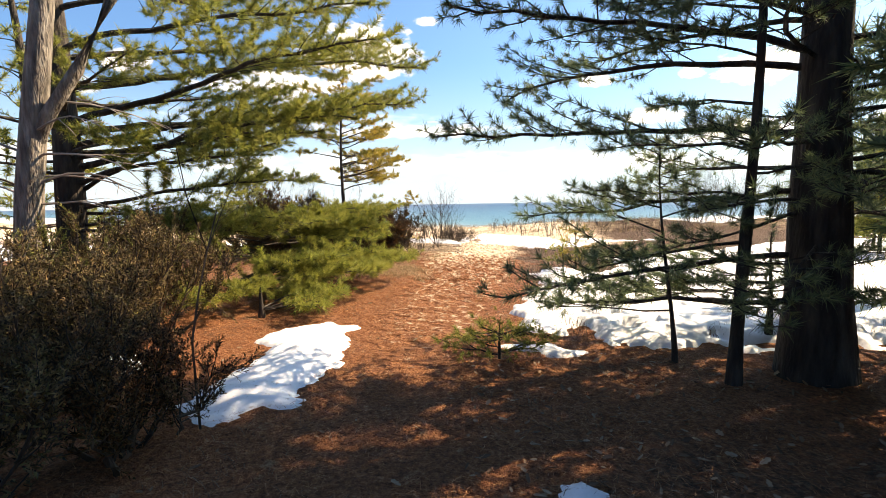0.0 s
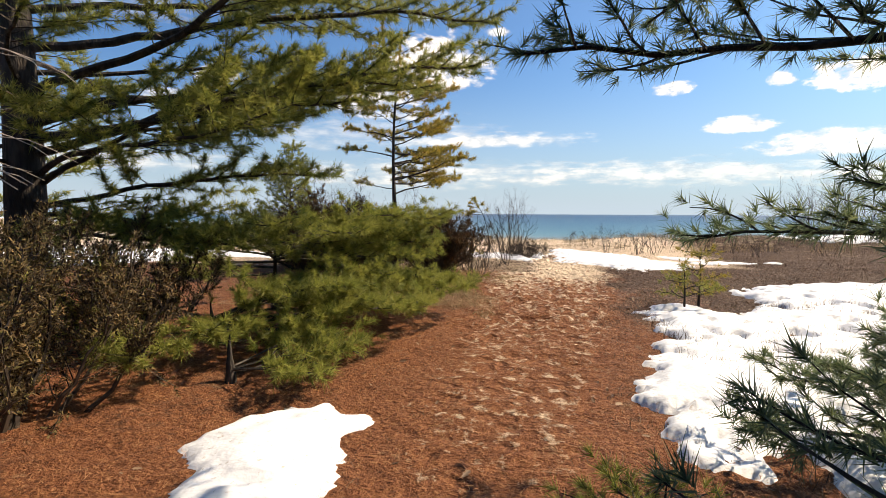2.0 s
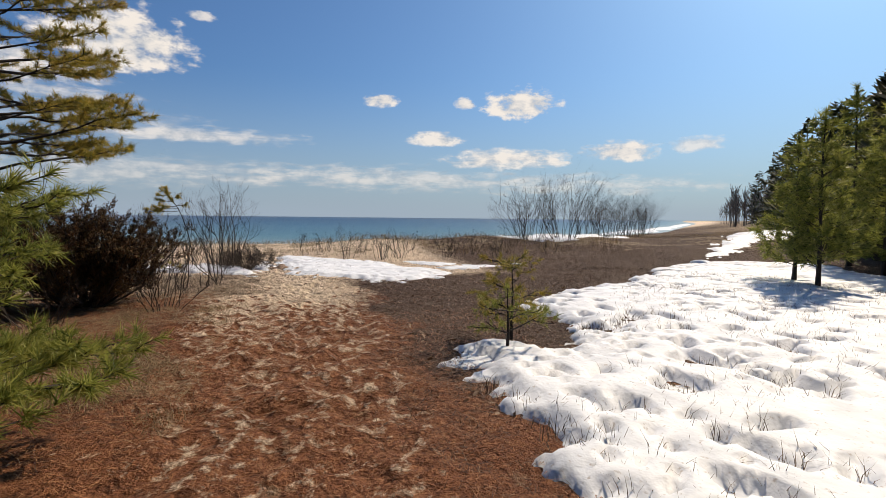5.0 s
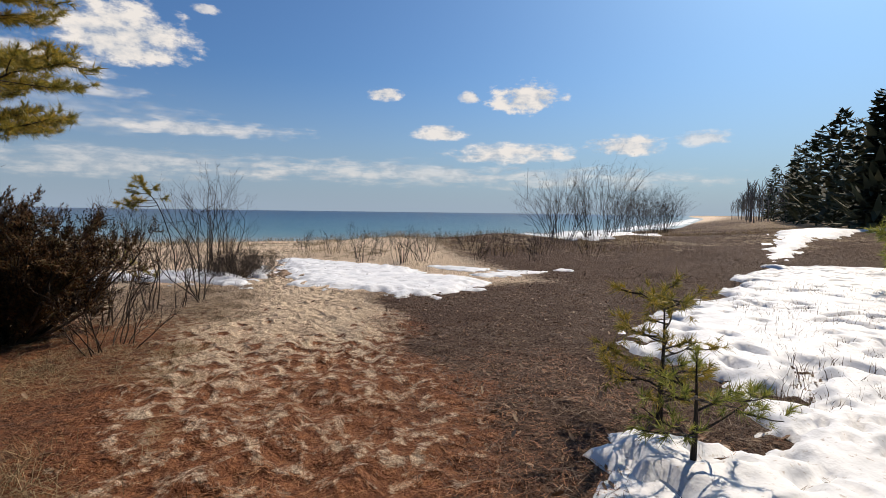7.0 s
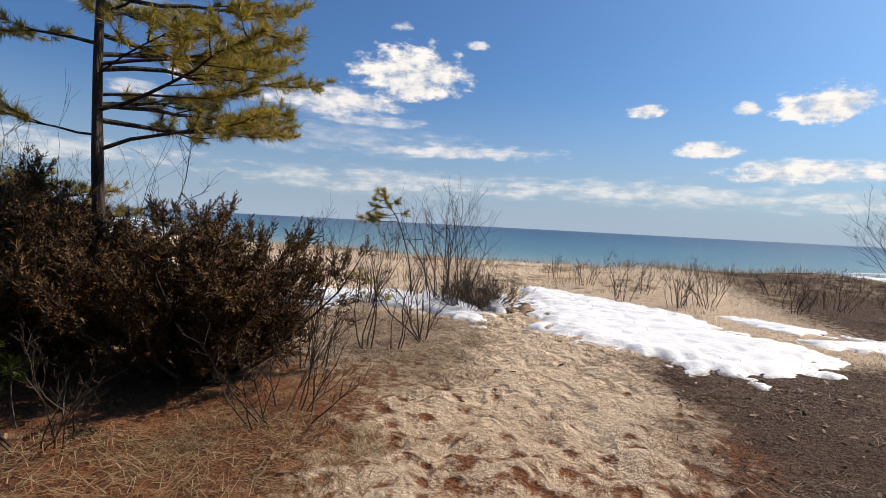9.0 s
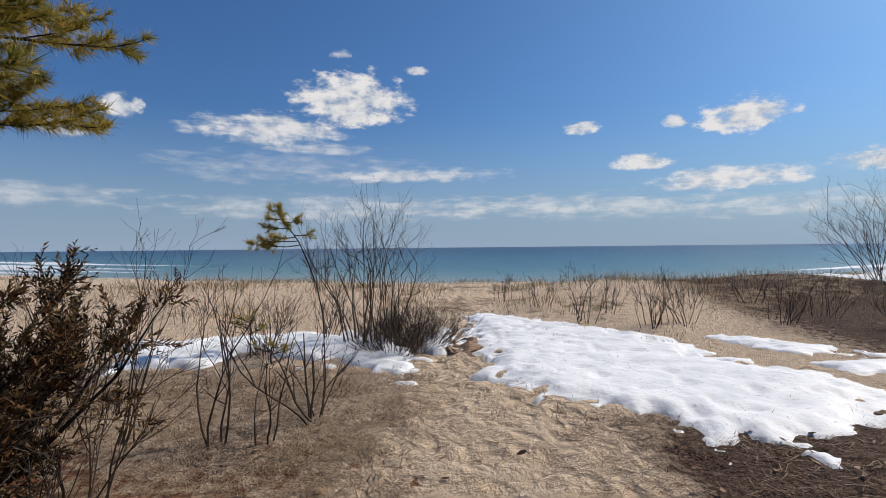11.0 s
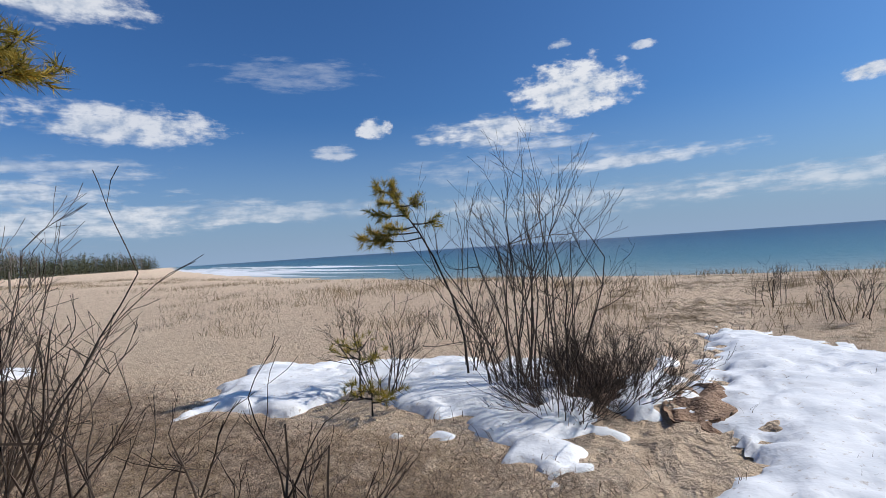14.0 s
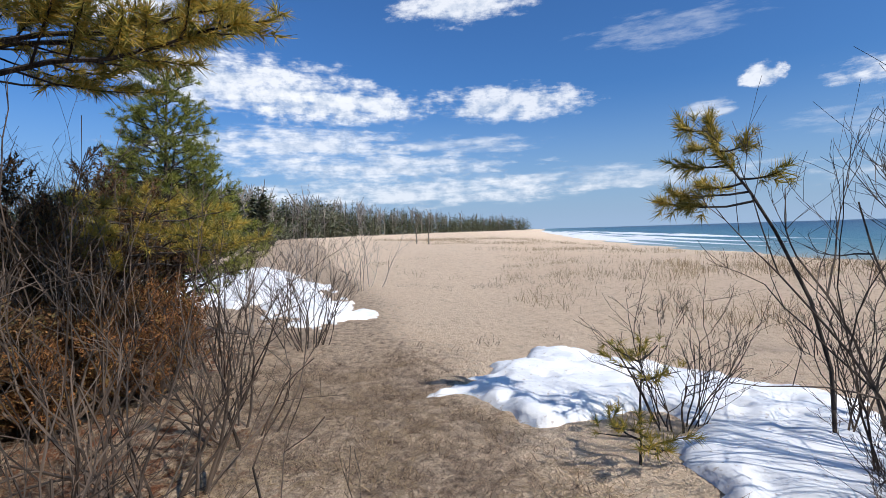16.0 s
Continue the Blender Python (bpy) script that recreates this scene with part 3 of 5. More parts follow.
snow("snow_patch", "old snow under a bronzed bush", [(-4.7, 4.3), (-4.5, 5.0), (-3.9, 5.1), (-3.7, 4.6), (-4.1, 4.2)], 0.05, 73)


def shelf_ice(name, x0, x1, y_off, width, seed, label):
    """A long ragged shelf of ice and snow lying at the water's edge."""
    xs = np.arange(x0, x1, (x1 - x0) / 260)
    v, f = [], []
    taper = step(0, 0.12, (xs - x0) / (x1 - x0)) * step(1, 0.80, (xs - x0) / (x1 - x0))
    for k in range(6):
        q = k / 5
        y = shore(xs) + y_off + width * taper * (q - 0.5) * (0.4 + 1.2 * vnoise(xs, xs * 0, (x1 - x0) / 24, seed))
        z = -0.95 + 0.02 + taper * np.sin(np.pi * q) * (0.25 + 0.75 * vnoise(xs, xs * 0 + k, (x1 - x0) / 70, seed + 1)) * 0.32 * step(0.25, 0.5, vnoise(xs, xs * 0, (x1 - x0) / 18, seed + 2)) - 0.05 * (k in (0, 5))
        v.append(np.stack([xs, y, z], -1))
    n = len(xs)
    i = (np.arange(5)[:, None] * n + np.arange(n - 1)[None]).ravel()
    return tagged(part(name, np.concatenate(v), np.stack([i, i + 1, i + n + 1, i + n], -1), M_SNOW), label, "ice", "shore ice")


shelf_ice("shelf_ice", -420, -32, 3, 10, 81, "white ice shelf along the far shore")
shelf_ice("shelf_ice", -300, -30, 15, 4, 84, "broken ice ridge in the shallows")
shelf_ice("shelf_ice", -330, -36, 27, 9, 91, "broken ice ridge in the shallows")
shelf_ice("shelf_ice", -300, -30, 9, 6, 94, "broken ice ridge in the shallows")
shelf_ice("shelf_ice", 24, 300, 6, 8, 87, "white ice shelf beyond the dunes")


# ---- pines ----
def grow(limbs, tufts, start, az, el0, el1, length, r, rng, gap=0.12, bare=0.25, tuft_gap=0.042, droop=0.0, sub=0.42):
    """One limb with side shoots; needle brushes cover the outer part of the shoots."""
    n = max(5, int(length / 0.3))
    pts = bend(start, az, el0, el1, length, n, rng, 0.16)
    limbs.tube(pts, np.linspace(r, max(0.004, r * 0.22), len(pts)), 6 if r > 0.03 else 4)
    s = np.linspace(0, 1, len(pts))
    side = 1
    u = bare
    while u < 1.0:
        p = np.array([np.interp(u, s, pts[:, k]) for k in range(3)])
        q = np.array([np.interp(min(1, u + 0.05), s, pts[:, k]) for k in range(3)]) - p
        a = np.degrees(np.arctan2(q[0], q[1]))
        side = -side
        l = min(1.3, sub * length * (1.12 - u)) * rng.uniform(0.6, 1.2) + 0.16
        sp = bend(p, a + side * rng.uniform(35, 65), rng.uniform(-12, 25) - droop, rng.uniform(5, 35) - droop, l, 4, rng, 0.12)
        limbs.tube(sp, np.linspace(0.009, 0.003, len(sp)), 3)
        along(tufts, sp, 0.22, tuft_gap, rng, limbs)
        u += gap / length * rng.uniform(0.7, 1.3)
    along(tufts, pts, max(bare, 0.6), tuft_gap, rng, None)
    return pts


def along(tufts, pts, u0, gap, rng, limbs):
    s = np.linspace(0, 1, len(pts))
    length = np.linalg.norm(np.diff(pts, axis=0), axis=1).sum()
    u = u0 + rng.uniform(0, 0.1)
    while u < 1.03:
        p = np.array([np.interp(u, s, pts[:, k]) for k in range(3)])
        q = np.array([np.interp(min(1.0, u), s, pts[:, k]) - np.interp(max(0, u - 0.1), s, pts[:, k]) for k in range(3)])
        q = q / (np.linalg.norm(q) + 1e-9)
        d = q + rng.normal(size=3) * 0.55 + np.array([0, 0, 0.2])
        d /= np.linalg.norm(d) + 1e-9
        out = rng.uniform(0.02, 0.13)
        if u > 0.97:
            d, out = q, 0.02
        tufts.append((*(p + d * out), *d, rng.uniform(0.75, 1.2)))
        u += gap / length * rng.uniform(0.6, 1.4)


def crown(tufts, parent, material, proto, rng, scale=1.0, label=""):
    t = np.array(tufts)
    v, f = spread(*proto, t[:, :3], t[:, 3:6], t[:, 6] * scale, rng)
    return tagged(part("crown", v, f, material, parent, label), kind="stuff")


def pine(name, label, at, height, r, limbs, seed, material, bark, scale=1.0, lean=(0, 0), proto=TUFT, tuft_gap=0.042, sides=12, gap=0.13, top=True):
    """limbs: rows of (height, azimuth, length, start elevation, end elevation, bare share)."""
    rng = np.random.default_rng(seed)
    base = up(*at)
    thing = empty(name, base, label, "tree", "pines")
    t = np.linspace(0, 1, 14)
    line = np.stack([lean[0] * t + 0.02 * height * np.sin(5 * t + seed) * t, lean[1] * t + 0.02 * height * np.cos(4 * t + seed) * t, height * t], -1)
    trunk, tufts = Heap(), []
    line[0, 2] = -0.15
    rad = r * (1 - 0.85 * t) * (1 + 0.35 * np.exp(-t * height / 0.25))
    trunk.tube(line, rad * (1 + 0.04 * rng.normal(size=len(t))), sides)
    for z, az, length, e0, e1, bare in limbs:
        wood = Heap()
        k = z / height
        p = np.array([np.interp(k, t, line[:, 0]), np.interp(k, t, line[:, 1]), z])
        grow(wood, tufts, p, az, e0, e1, length, max(0.009, min(0.4 * r, 0.0095 * length + 0.004)), rng, bare=bare, tuft_gap=tuft_gap, gap=gap)
        wood.done("limb", bark, thing)
    if top:
        along(tufts, line[-3:], 0.1, 0.03, rng, None)
    trunk.done("trunk", bark, thing, smooth=True)
    if tufts:
        crown(tufts, thing, material, proto, rng, scale)
    return thing


def whorls(z0, z1, gap, l0, l1, rng, az_bias=None, bias=0.0, e0=(5, 25), e1=(0, 30), per=4, bare=0.25):
    """Rings of limbs up a trunk, shorter towards the top; a bias makes one side longer."""
    rows, z = [], z0
    while z < z1:
        k = (z - z0) / (z1 - z0)
        a0 = rng.uniform(0, 360)
        for i in range(per):
            az = a0 + 360 / per * i + rng.uniform(-20, 20)
            l = (l0 + (l1 - l0) * k) * rng.uniform(0.7, 1.15)
            if az_bias is not None:
                l *= 1 + bias * np.cos(radians(az - az_bias))
            rows.append((z + rng.uniform(-0.08, 0.08), az, max(0.25, l), rng.uniform(*e0), rng.uniform(*e1), bare))
        z += gap * rng.uniform(0.8, 1.2)
    return rows


R = np.random.default_rng(3)
# great pine with the long limb over the path
pine("white_pine", "old white pine with a dark trunk and long spreading limbs", (-7.6, 8.3), 11.0, 0.27,
     [(1.85, 78, 4.3, 30, 24, 0.4), (2.3, 84, 6.3, 12, 10, 0.45), (2.9, 70, 6.6, 8, 10, 0.4), (3.1, 95, 6.2, 12, 6, 0.35), (3.7, 82, 6.6, 10, 0, 0.35), (4.2, 60, 5.5, 15, 5, 0.3), (4.3, 105, 5.6, 10, 0, 0.3),
      (2.0, 92, 4.4, 8, 0, 0.3), (1.6, 75, 4.2, 8, 2, 0.3), (2.45, 100, 4.8, 10, 4, 0.3), (1.2, 95, 3.6, 4, -4, 0.3), (2.7, 88, 5.2, 6, 2, 0.3), (1.5, 60, 3.4, 0, -12, 0.45), (1.7, 110, 2.8, -5, -15, 0.4), (1.3, 85, 3.2, 0, -10, 0.4), (2.6, 50, 4.0, 5, 5, 0.4), (2.5, 120, 3.2, 5, 0, 0.4), (3.4, 35, 4.0, 10, 10, 0.3), (3.3, 140, 3.5, 10, 5, 0.3),
      (2.2, 180, 3.0, 5, 0, 0.4), (3.0, 215, 3.0, 8, 5, 0.4), (2.4, 270, 3.0, 8, 5, 0.4), (3.6, 320, 3.5, 8, 5, 0.4), (5.0, 90, 5.0, 15, 0, 0.3), (5.2, 40, 4.5, 15, 0, 0.3), (5.6, 130, 4.5, 15, 0, 0.3)],
     101, M_NEEDLE, M_BARK, 1.25, tuft_gap=0.042)
# lone pine on the dune edge
pine("lone_pine", "slender pine with yellowed wind-swept needles", (-5.0, 16.5), 6.6, 0.075,
     [(2.15, 80, 1.9, 14, 12, 0.4), (2.55, 95, 2.3, 10, 12, 0.4), (2.3, 260, 1.0, 10, 10, 0.5), (3.0, 70, 1.9, 12, 16, 0.35), (3.2, 280, 1.7, 14, 6, 0.55), (3.5, 100, 1.6, 15, 20, 0.35), (2.9, 120, 1.4, 10, 14, 0.4),
      (2.7, 30, 1.5, 10, 14, 0.5), (3.7, 250, 1.3, 15, 10, 0.5), (4.0, 75, 1.6, 20, 20, 0.3), (4.1, 200, 1.3, 15, 15, 0.3), (4.4, 310, 1.4, 15, 15, 0.3), (4.5, 110, 1.6, 18, 20, 0.25), (4.8, 30, 1.4, 20, 20, 0.2),
      (4.9, 160, 1.3, 20, 20, 0.2), (5.1, 270, 1.4, 20, 20, 0.2), (5.3, 80, 1.4, 25, 25, 0.2), (5.6, 190, 1.1, 25, 25, 0.15), (5.7, 330, 1.1, 25, 25, 0.15), (6.0, 60, 0.9, 30, 30, 0.1), (6.2, 230, 0.7, 35, 35, 0.1), (2.6, 350, 2.1, 14, 16, 0.35), (3.1, 10, 2.2, 14, 16, 0.3), (3.6, 340, 2.0, 16, 18, 0.3), (4.2, 0, 1.9, 18, 20, 0.3), (3.8, 45, 2.1, 16, 18, 0.3), (4.6, 55, 1.9, 18, 20, 0.25), (5.0, 20, 1.7, 20, 22, 0.2), (2.45, 20, 2.5, 6, 8, 0.3), (2.6, 5, 2.4, 6, 10, 0.3), (2.95, 25, 2.5, 8, 10, 0.3), (3.3, 12, 2.4, 8, 12, 0.3), (3.7, 22, 2.4, 10, 14, 0.3)],
     103, M_NEEDLE_Y, M_BARK, 1.25)
# dark pines by the start; whorls above 5.7 m are added for shade
pine("white_pine", "dark pine trunk with low dead limbs and blue-green boughs", (3.05, 4.95), 10.0, 0.27,
     [(1.15, 282, 3.1, 2, -10, 0.5), (1.75, 300, 3.0, -2, -8, 0.4), (0.75, 285, 2.6, -2, -8, 0.55), (2.3, 280, 3.7, 8, -6, 0.35), (2.85, 297, 3.5, 10, -6, 0.3), (3.0, 265, 3.6, 10, -6, 0.3), (3.5, 288, 4.7, 12, -4, 0.3), (3.3, 310, 2.8, 8, -8, 0.3),
      (4.0, 272, 4.3, 12, -4, 0.3), (2.0, 330, 2.4, 5, -8, 0.3), (2.5, 10, 2.5, 5, -5, 0.3), (1.5, 70, 2.2, 0, -5, 0.3), (1.9, 110, 2.4, 0, -8, 0.3), (3.0, 60, 2.5, 5, 0, 0.3), (2.7, 150, 2.4, 5, 0, 0.3), (3.5, 200, 2.6, 8, 0, 0.3), (1.7, 235, 1.6, 0, -10, 0.4),
      (4.4, 300, 3.0, 10, 0, 0.3), (4.6, 90, 3.0, 10, 0, 0.3), (5.0, 240, 2.8, 10, 0, 0.3), (5.3, 0, 2.8, 10, 0, 0.3)] + whorls(5.7, 9.4, 0.5, 3.2, 0.6, R, per=6)
     + [(1.3, 215, 1.9, -6, -16, 0.3), (1.6, 255, 1.7, -8, -18, 0.3), (0.95, 225, 1.5, -6, -14, 0.3), (1.9, 200, 1.8, -4, -14, 0.3), (2.2, 230, 2.2, 0, -12, 0.3), (2.6, 170, 2.0, 4, -8, 0.25), (2.9, 235, 2.6, 6, -6, 0.25), (3.3, 250, 3.0, 8, -6, 0.25), (3.7, 225, 2.8, 8, -4, 0.25), (2.45, 120, 2.2, 4, -6, 0.25), (3.1, 95, 2.4, 6, -4, 0.25), (3.8, 120, 2.4, 8, 0, 0.25), (2.05, 85, 2.2, 2, -8, 0.25)],
     105, M_NEEDLE_B, M_BARK, 1.05, tuft_gap=0.066)
pine("young_pine", "thin leaning pine pole beside a dark trunk", (2.15, 4.6), 6.0, 0.06,
     [(1.7, 300, 1.1, 10, -8, 0.3), (2.1, 270, 1.3, 10, -5, 0.3), (2.5, 330, 1.2, 10, 0, 0.3), (2.9, 250, 1.2, 10, 0, 0.3), (1.3, 290, 1.4, -5, -12, 0.5), (3.3, 290, 1.2, 15, 5, 0.3), (1.9, 60, 0.9, 10, 0, 0.4)],
     107, M_NEEDLE_B, M_BARK, 1.0, (0.25, 0.15))
pine("pine_sapling", "spindly pine sapling with sparse needles", (1.85, 5.2), 2.3, 0.026,
     [(0.95, 285, 0.8, 10, 5, 0.4), (1.1, 240, 0.7, 10, 5, 0.4), (1.35, 300, 0.9, 20, 10, 0.3), (1.6, 260, 0.7, 20, 15, 0.3), (1.8, 40, 0.6, 20, 15, 0.3), (1.5, 120, 0.6, 20, 15, 0.3), (2.0, 200, 0.5, 30, 20, 0.2), (0.55, 285, 1.3, 0, -3, 0.8)],
     109, M_NEEDLE_B, M_BARK, 1.0, (-0.2, 0.1))
# unseen pines at the right, added to cast shade over the start
for k, (x, y, h) in enumerate([(6.3, 6.4, 12.0), (5.6, 1.6, 10.5), (8.6, 3.6, 10.0), (4.9, 2.9, 9.0)]):
    pine("white_pine", "tall white pine added out of view to shade the start", (x, y), h, 0.2, whorls(1.6, h - 0.6, 0.6, 2.9, 0.5, R, per=5, e1=(-12, 10)), 120 + k, M_NEEDLE_B, M_BARK, 1.5, proto=TUFT_FAR, tuft_gap=0.08, gap=0.2)
for k, (x, y, h) in enumerate([(-10.5, 6.0, 9.0), (-11.0, 11.0, 8.0), (-9.5, 0.5, 9.0)]):
    pine("white_pine", "tall white pine at the edge of the wood", (x, y), h, 0.2, whorls(1.2, h - 0.6, 0.8, 2.6, 0.5, R, per=4, e1=(-12, 10)), 130 + k, M_NEEDLE, M_BARK, 1.5, proto=TUFT_FAR, tuft_gap=0.10, gap=0.26)
# shorter unseen pine, added so its shade stops short of the path
pine("white_pine", "dense young white pine added out of view to shade the litter", (5.3, 4.5), 5.0, 0.09, whorls(0.6, 4.6, 0.45, 2.1, 0.5, R, per=5, e1=(-8, 15)), 138, M_NEEDLE_B, M_BARK, 1.5, proto=TUFT_FAR, tuft_gap=0.09, gap=0.24)
# shade caster out of view: its crown's shadow lands on the left bushes
pine("white_pine", "tall unseen white pine, its high crown added to shade the bushes", (6.2, 8.2), 12.6, 0.17, whorls(8.6, 12.2, 0.34, 2.0, 0.6, R, per=6, e1=(-10, 12)), 139, M_NEEDLE_B, M_BARK, 1.6, proto=TUFT_FAR, tuft_gap=0.08, gap=0.2)
# young pines
pine("young_pine", "young pine with upswept candles behind junipers", (-8.9, 17.7), 3.9, 0.05, whorls(0.5, 3.6, 0.24, 1.5, 0.3, R, per=5, e0=(20, 40), e1=(40, 60), bare=0.2), 140, M_NEEDLE, M_BARK, 1.0)
pine("young_pine", "small pine with drooping yellow-green boughs", (-7.0, 17.7), 2.0, 0.04, whorls(1.3, 1.75, 0.2, 1.3, 0.7, R, per=5, e0=(-5, 8), e1=(0, 16), bare=0.3), 141, M_NEEDLE_Y, M_BARK, 1.0)
pine("young_pine", "low bushy pine with bright green needles", (-4.9, 10.1), 1.5, 0.05,
     [(0.78 + 0.045 * k, 62 + (k * 37) % 68, 2.3 + 0.5 * ((k * 7) % 5) / 4, 2 + 2 * (k % 5), 2 * (k % 5), 0.3) for k in range(13)]
     + [(0.6 + 0.09 * k, 215 + 14 * k, 1.6, 6, 4, 0.3) for k in range(7)] + [(0.9, 66, 2.9, 10, 20, 0.4)],
     143, M_NEEDLE, M_BARK, 1.1, tuft_gap=0.042)
pine("young_pine", "small sprawling pine sapling beside the snow", (1.95, 12.5), 0.95, 0.022, whorls(0.25, 0.85, 0.2, 0.5, 0.2, R, per=3, e0=(5, 25), e1=(15, 45), bare=0.35), 144, M_NEEDLE_Y, M_BARK, 0.9)
pine("young_pine", "small sprawling pine sapling beside the snow", (1.55, 11.75), 0.75, 0.02, whorls(0.25, 0.65, 0.2, 0.42, 0.2, R, per=3, e0=(5, 25), e1=(15, 45), bare=0.45), 145, M_NEEDLE, M_BARK, 0.8)
pine("young_pine", "low pine seedling at the path's edge", (0.05, 5.1), 0.45, 0.015, whorls(0.06, 0.4, 0.11, 0.55, 0.25, R, per=4, e0=(5, 20), e1=(10, 40), bare=0.2), 147, M_NEEDLE, M_BARK, 0.8)
pine("pine_seedling", "tiny yellowing pine seedling in the snow", (-3.95, 21.35), 0.62, 0.010, [(0.35, 90, 0.22, 20, 30, 0.3), (0.4, 270, 0.2, 20, 30, 0.3), (0.48, 180, 0.2, 25, 35, 0.3), (0.5, 20, 0.18, 25, 35, 0.3)], 180, M_NEEDLE_Y, M_BARK, 0.8)
pine("pine_seedling", "tiny yellowing pine seedling in the snow", (-3.45, 20.9), 0.3, 0.008, [(0.12, 90, 0.25, 10, 20, 0.3), (0.15, 250, 0.2, 10, 20, 0.3), (0.2, 160, 0.18, 20, 30, 0.3)], 181, M_NEEDLE_Y, M_BARK, 0.8)
pine("pine_seedling", "small green pine seedling at a juniper's foot", (-4.9, 15.0), 0.5, 0.012, whorls(0.1, 0.42, 0.1, 0.5, 0.25, R, per=4, e0=(5, 20), e1=(10, 35), bare=0.2), 182, M_NEEDLE, M_BARK, 0.85)
pine("young_pine", "dark low pine boughs reaching over the snow", (3.3, 6.3), 1.3, 0.04, [(0.5, 272, 2.3, 2, -2, 0.35), (0.42, 285, 2.1, 2, -2, 0.35), (0.55, 258, 2.0, 2, -4, 0.35), (0.7, 276, 1.9, 6, 0, 0.3), (0.9, 300, 1.6, 8, 0, 0.3), (0.8, 240, 1.5, 6, 0, 0.3), (0.7, 60, 1.2, 8, 0, 0.3), (1.0, 150, 1.2, 10, 4, 0.3)], 183, M_NEEDLE_B, M_BARK, 0.95)
# boughs that creep over the litter at the path's left
for k, (x, y, rows) in enumerate([
        (-4.6, 8.2, [(0.12, 92, 2.7, 12, 4, 0.3), (0.14, 70, 2.4, 12, 6, 0.3), (0.14, 115, 2.3, 10, 0, 0.3), (0.2, 45, 2.2, 16, 6, 0.3), (0.2, 140, 1.5, 10, 0, 0.35), (0.24, 98, 2.1, 22, 10, 0.25), (0.25, 76, 1.9, 24, 12, 0.25), (0.2, 20, 1.6, 15, 8, 0.3), (0.2, 260, 1.2, 15, 8, 0.3), (0.16, 104, 2.6, 10, 3, 0.3), (0.18, 128, 2.2, 10, 2, 0.3), (0.22, 60, 2.3, 18, 8, 0.3)]),
        (-3.9, 10.3, [(0.12, 90, 2.2, 12, 4, 0.3), (0.14, 65, 1.9, 12, 6, 0.3), (0.14, 118, 1.9, 10, 0, 0.3), (0.2, 40, 1.6, 16, 6, 0.3), (0.22, 150, 1.5, 10, 0, 0.35), (0.24, 100, 1.7, 22, 10, 0.25), (0.2, 250, 1.3, 15, 10, 0.3), (0.16, 78, 2.3, 14, 6, 0.3), (0.18, 104, 2.2, 12, 4, 0.3)]),
        (-3.4, 6.9, [(0.10, 80, 1.2, 12, 4, 0.3), (0.12, 50, 1.1, 14, 6, 0.3), (0.12, 110, 1.0, 10, 0, 0.3), (0.14, 20, 1.0, 16, 8, 0.3)])]):
    pine("creeping_pine", "low sprawling pine boughs over orange needle litter", (x, y), 0.45, 0.045, rows, 150 + k, M_NEEDLE, M_BARK, 1.1, tuft_gap=0.038, gap=0.10)


# one-sided dune pine
def dune_pine(at, seed):
    rng = np.random.default_rng(seed)
    thing = empty("dune_pine", up(*at), "stunted one-sided pine with a few yellow-green brushes", "tree")
    stem, tufts = Heap(), []
    line = np.array([[0.05, 0, -0.1], [0.02, 0, 0.5], [-0.04, -0.1, 0.95], [-0.14, -0.28, 1.4], [-0.22, -0.40, 1.66], [-0.42, -0.44, 1.95], [-0.5, -0.44, 2.18]])
    stem.tube(line, [0.014, 0.0125, 0.0115, 0.0105, 0.009, 0.007, 0.004], 8)
    for z, az, l in [(1.66, 268, 0.55), (1.72, 280, 0.4), (1.85, 255, 0.35), (1.95, 90, 0.22), (1.75, 85, 0.25), (2.0, 285, 0.28), (2.1, 200, 0.2), (1.6, 262, 0.75)]:
        p = np.array([np.interp(z, line[:, 2], line[:, j]) for j in range(3)])
        b = bend(p, az, -5, 12, l, 4, rng, 0.1)
        wood = Heap()
        wood.tube(b, np.linspace(0.008, 0.004, len(b)), 4)
        along(tufts, b, 0.4, 0.013, rng, None)
        wood.done("limb", M_BARK, thing)
    along(tufts, line[-3:], 0.2, 0.012, rng, None)
    stem.done("trunk", M_BARK, thing, smooth=True)
    crown(tufts, thing, M_NEEDLE_Y, TUFT, rng, 1.0)


dune_pine((-3.15, 22.15), 160)


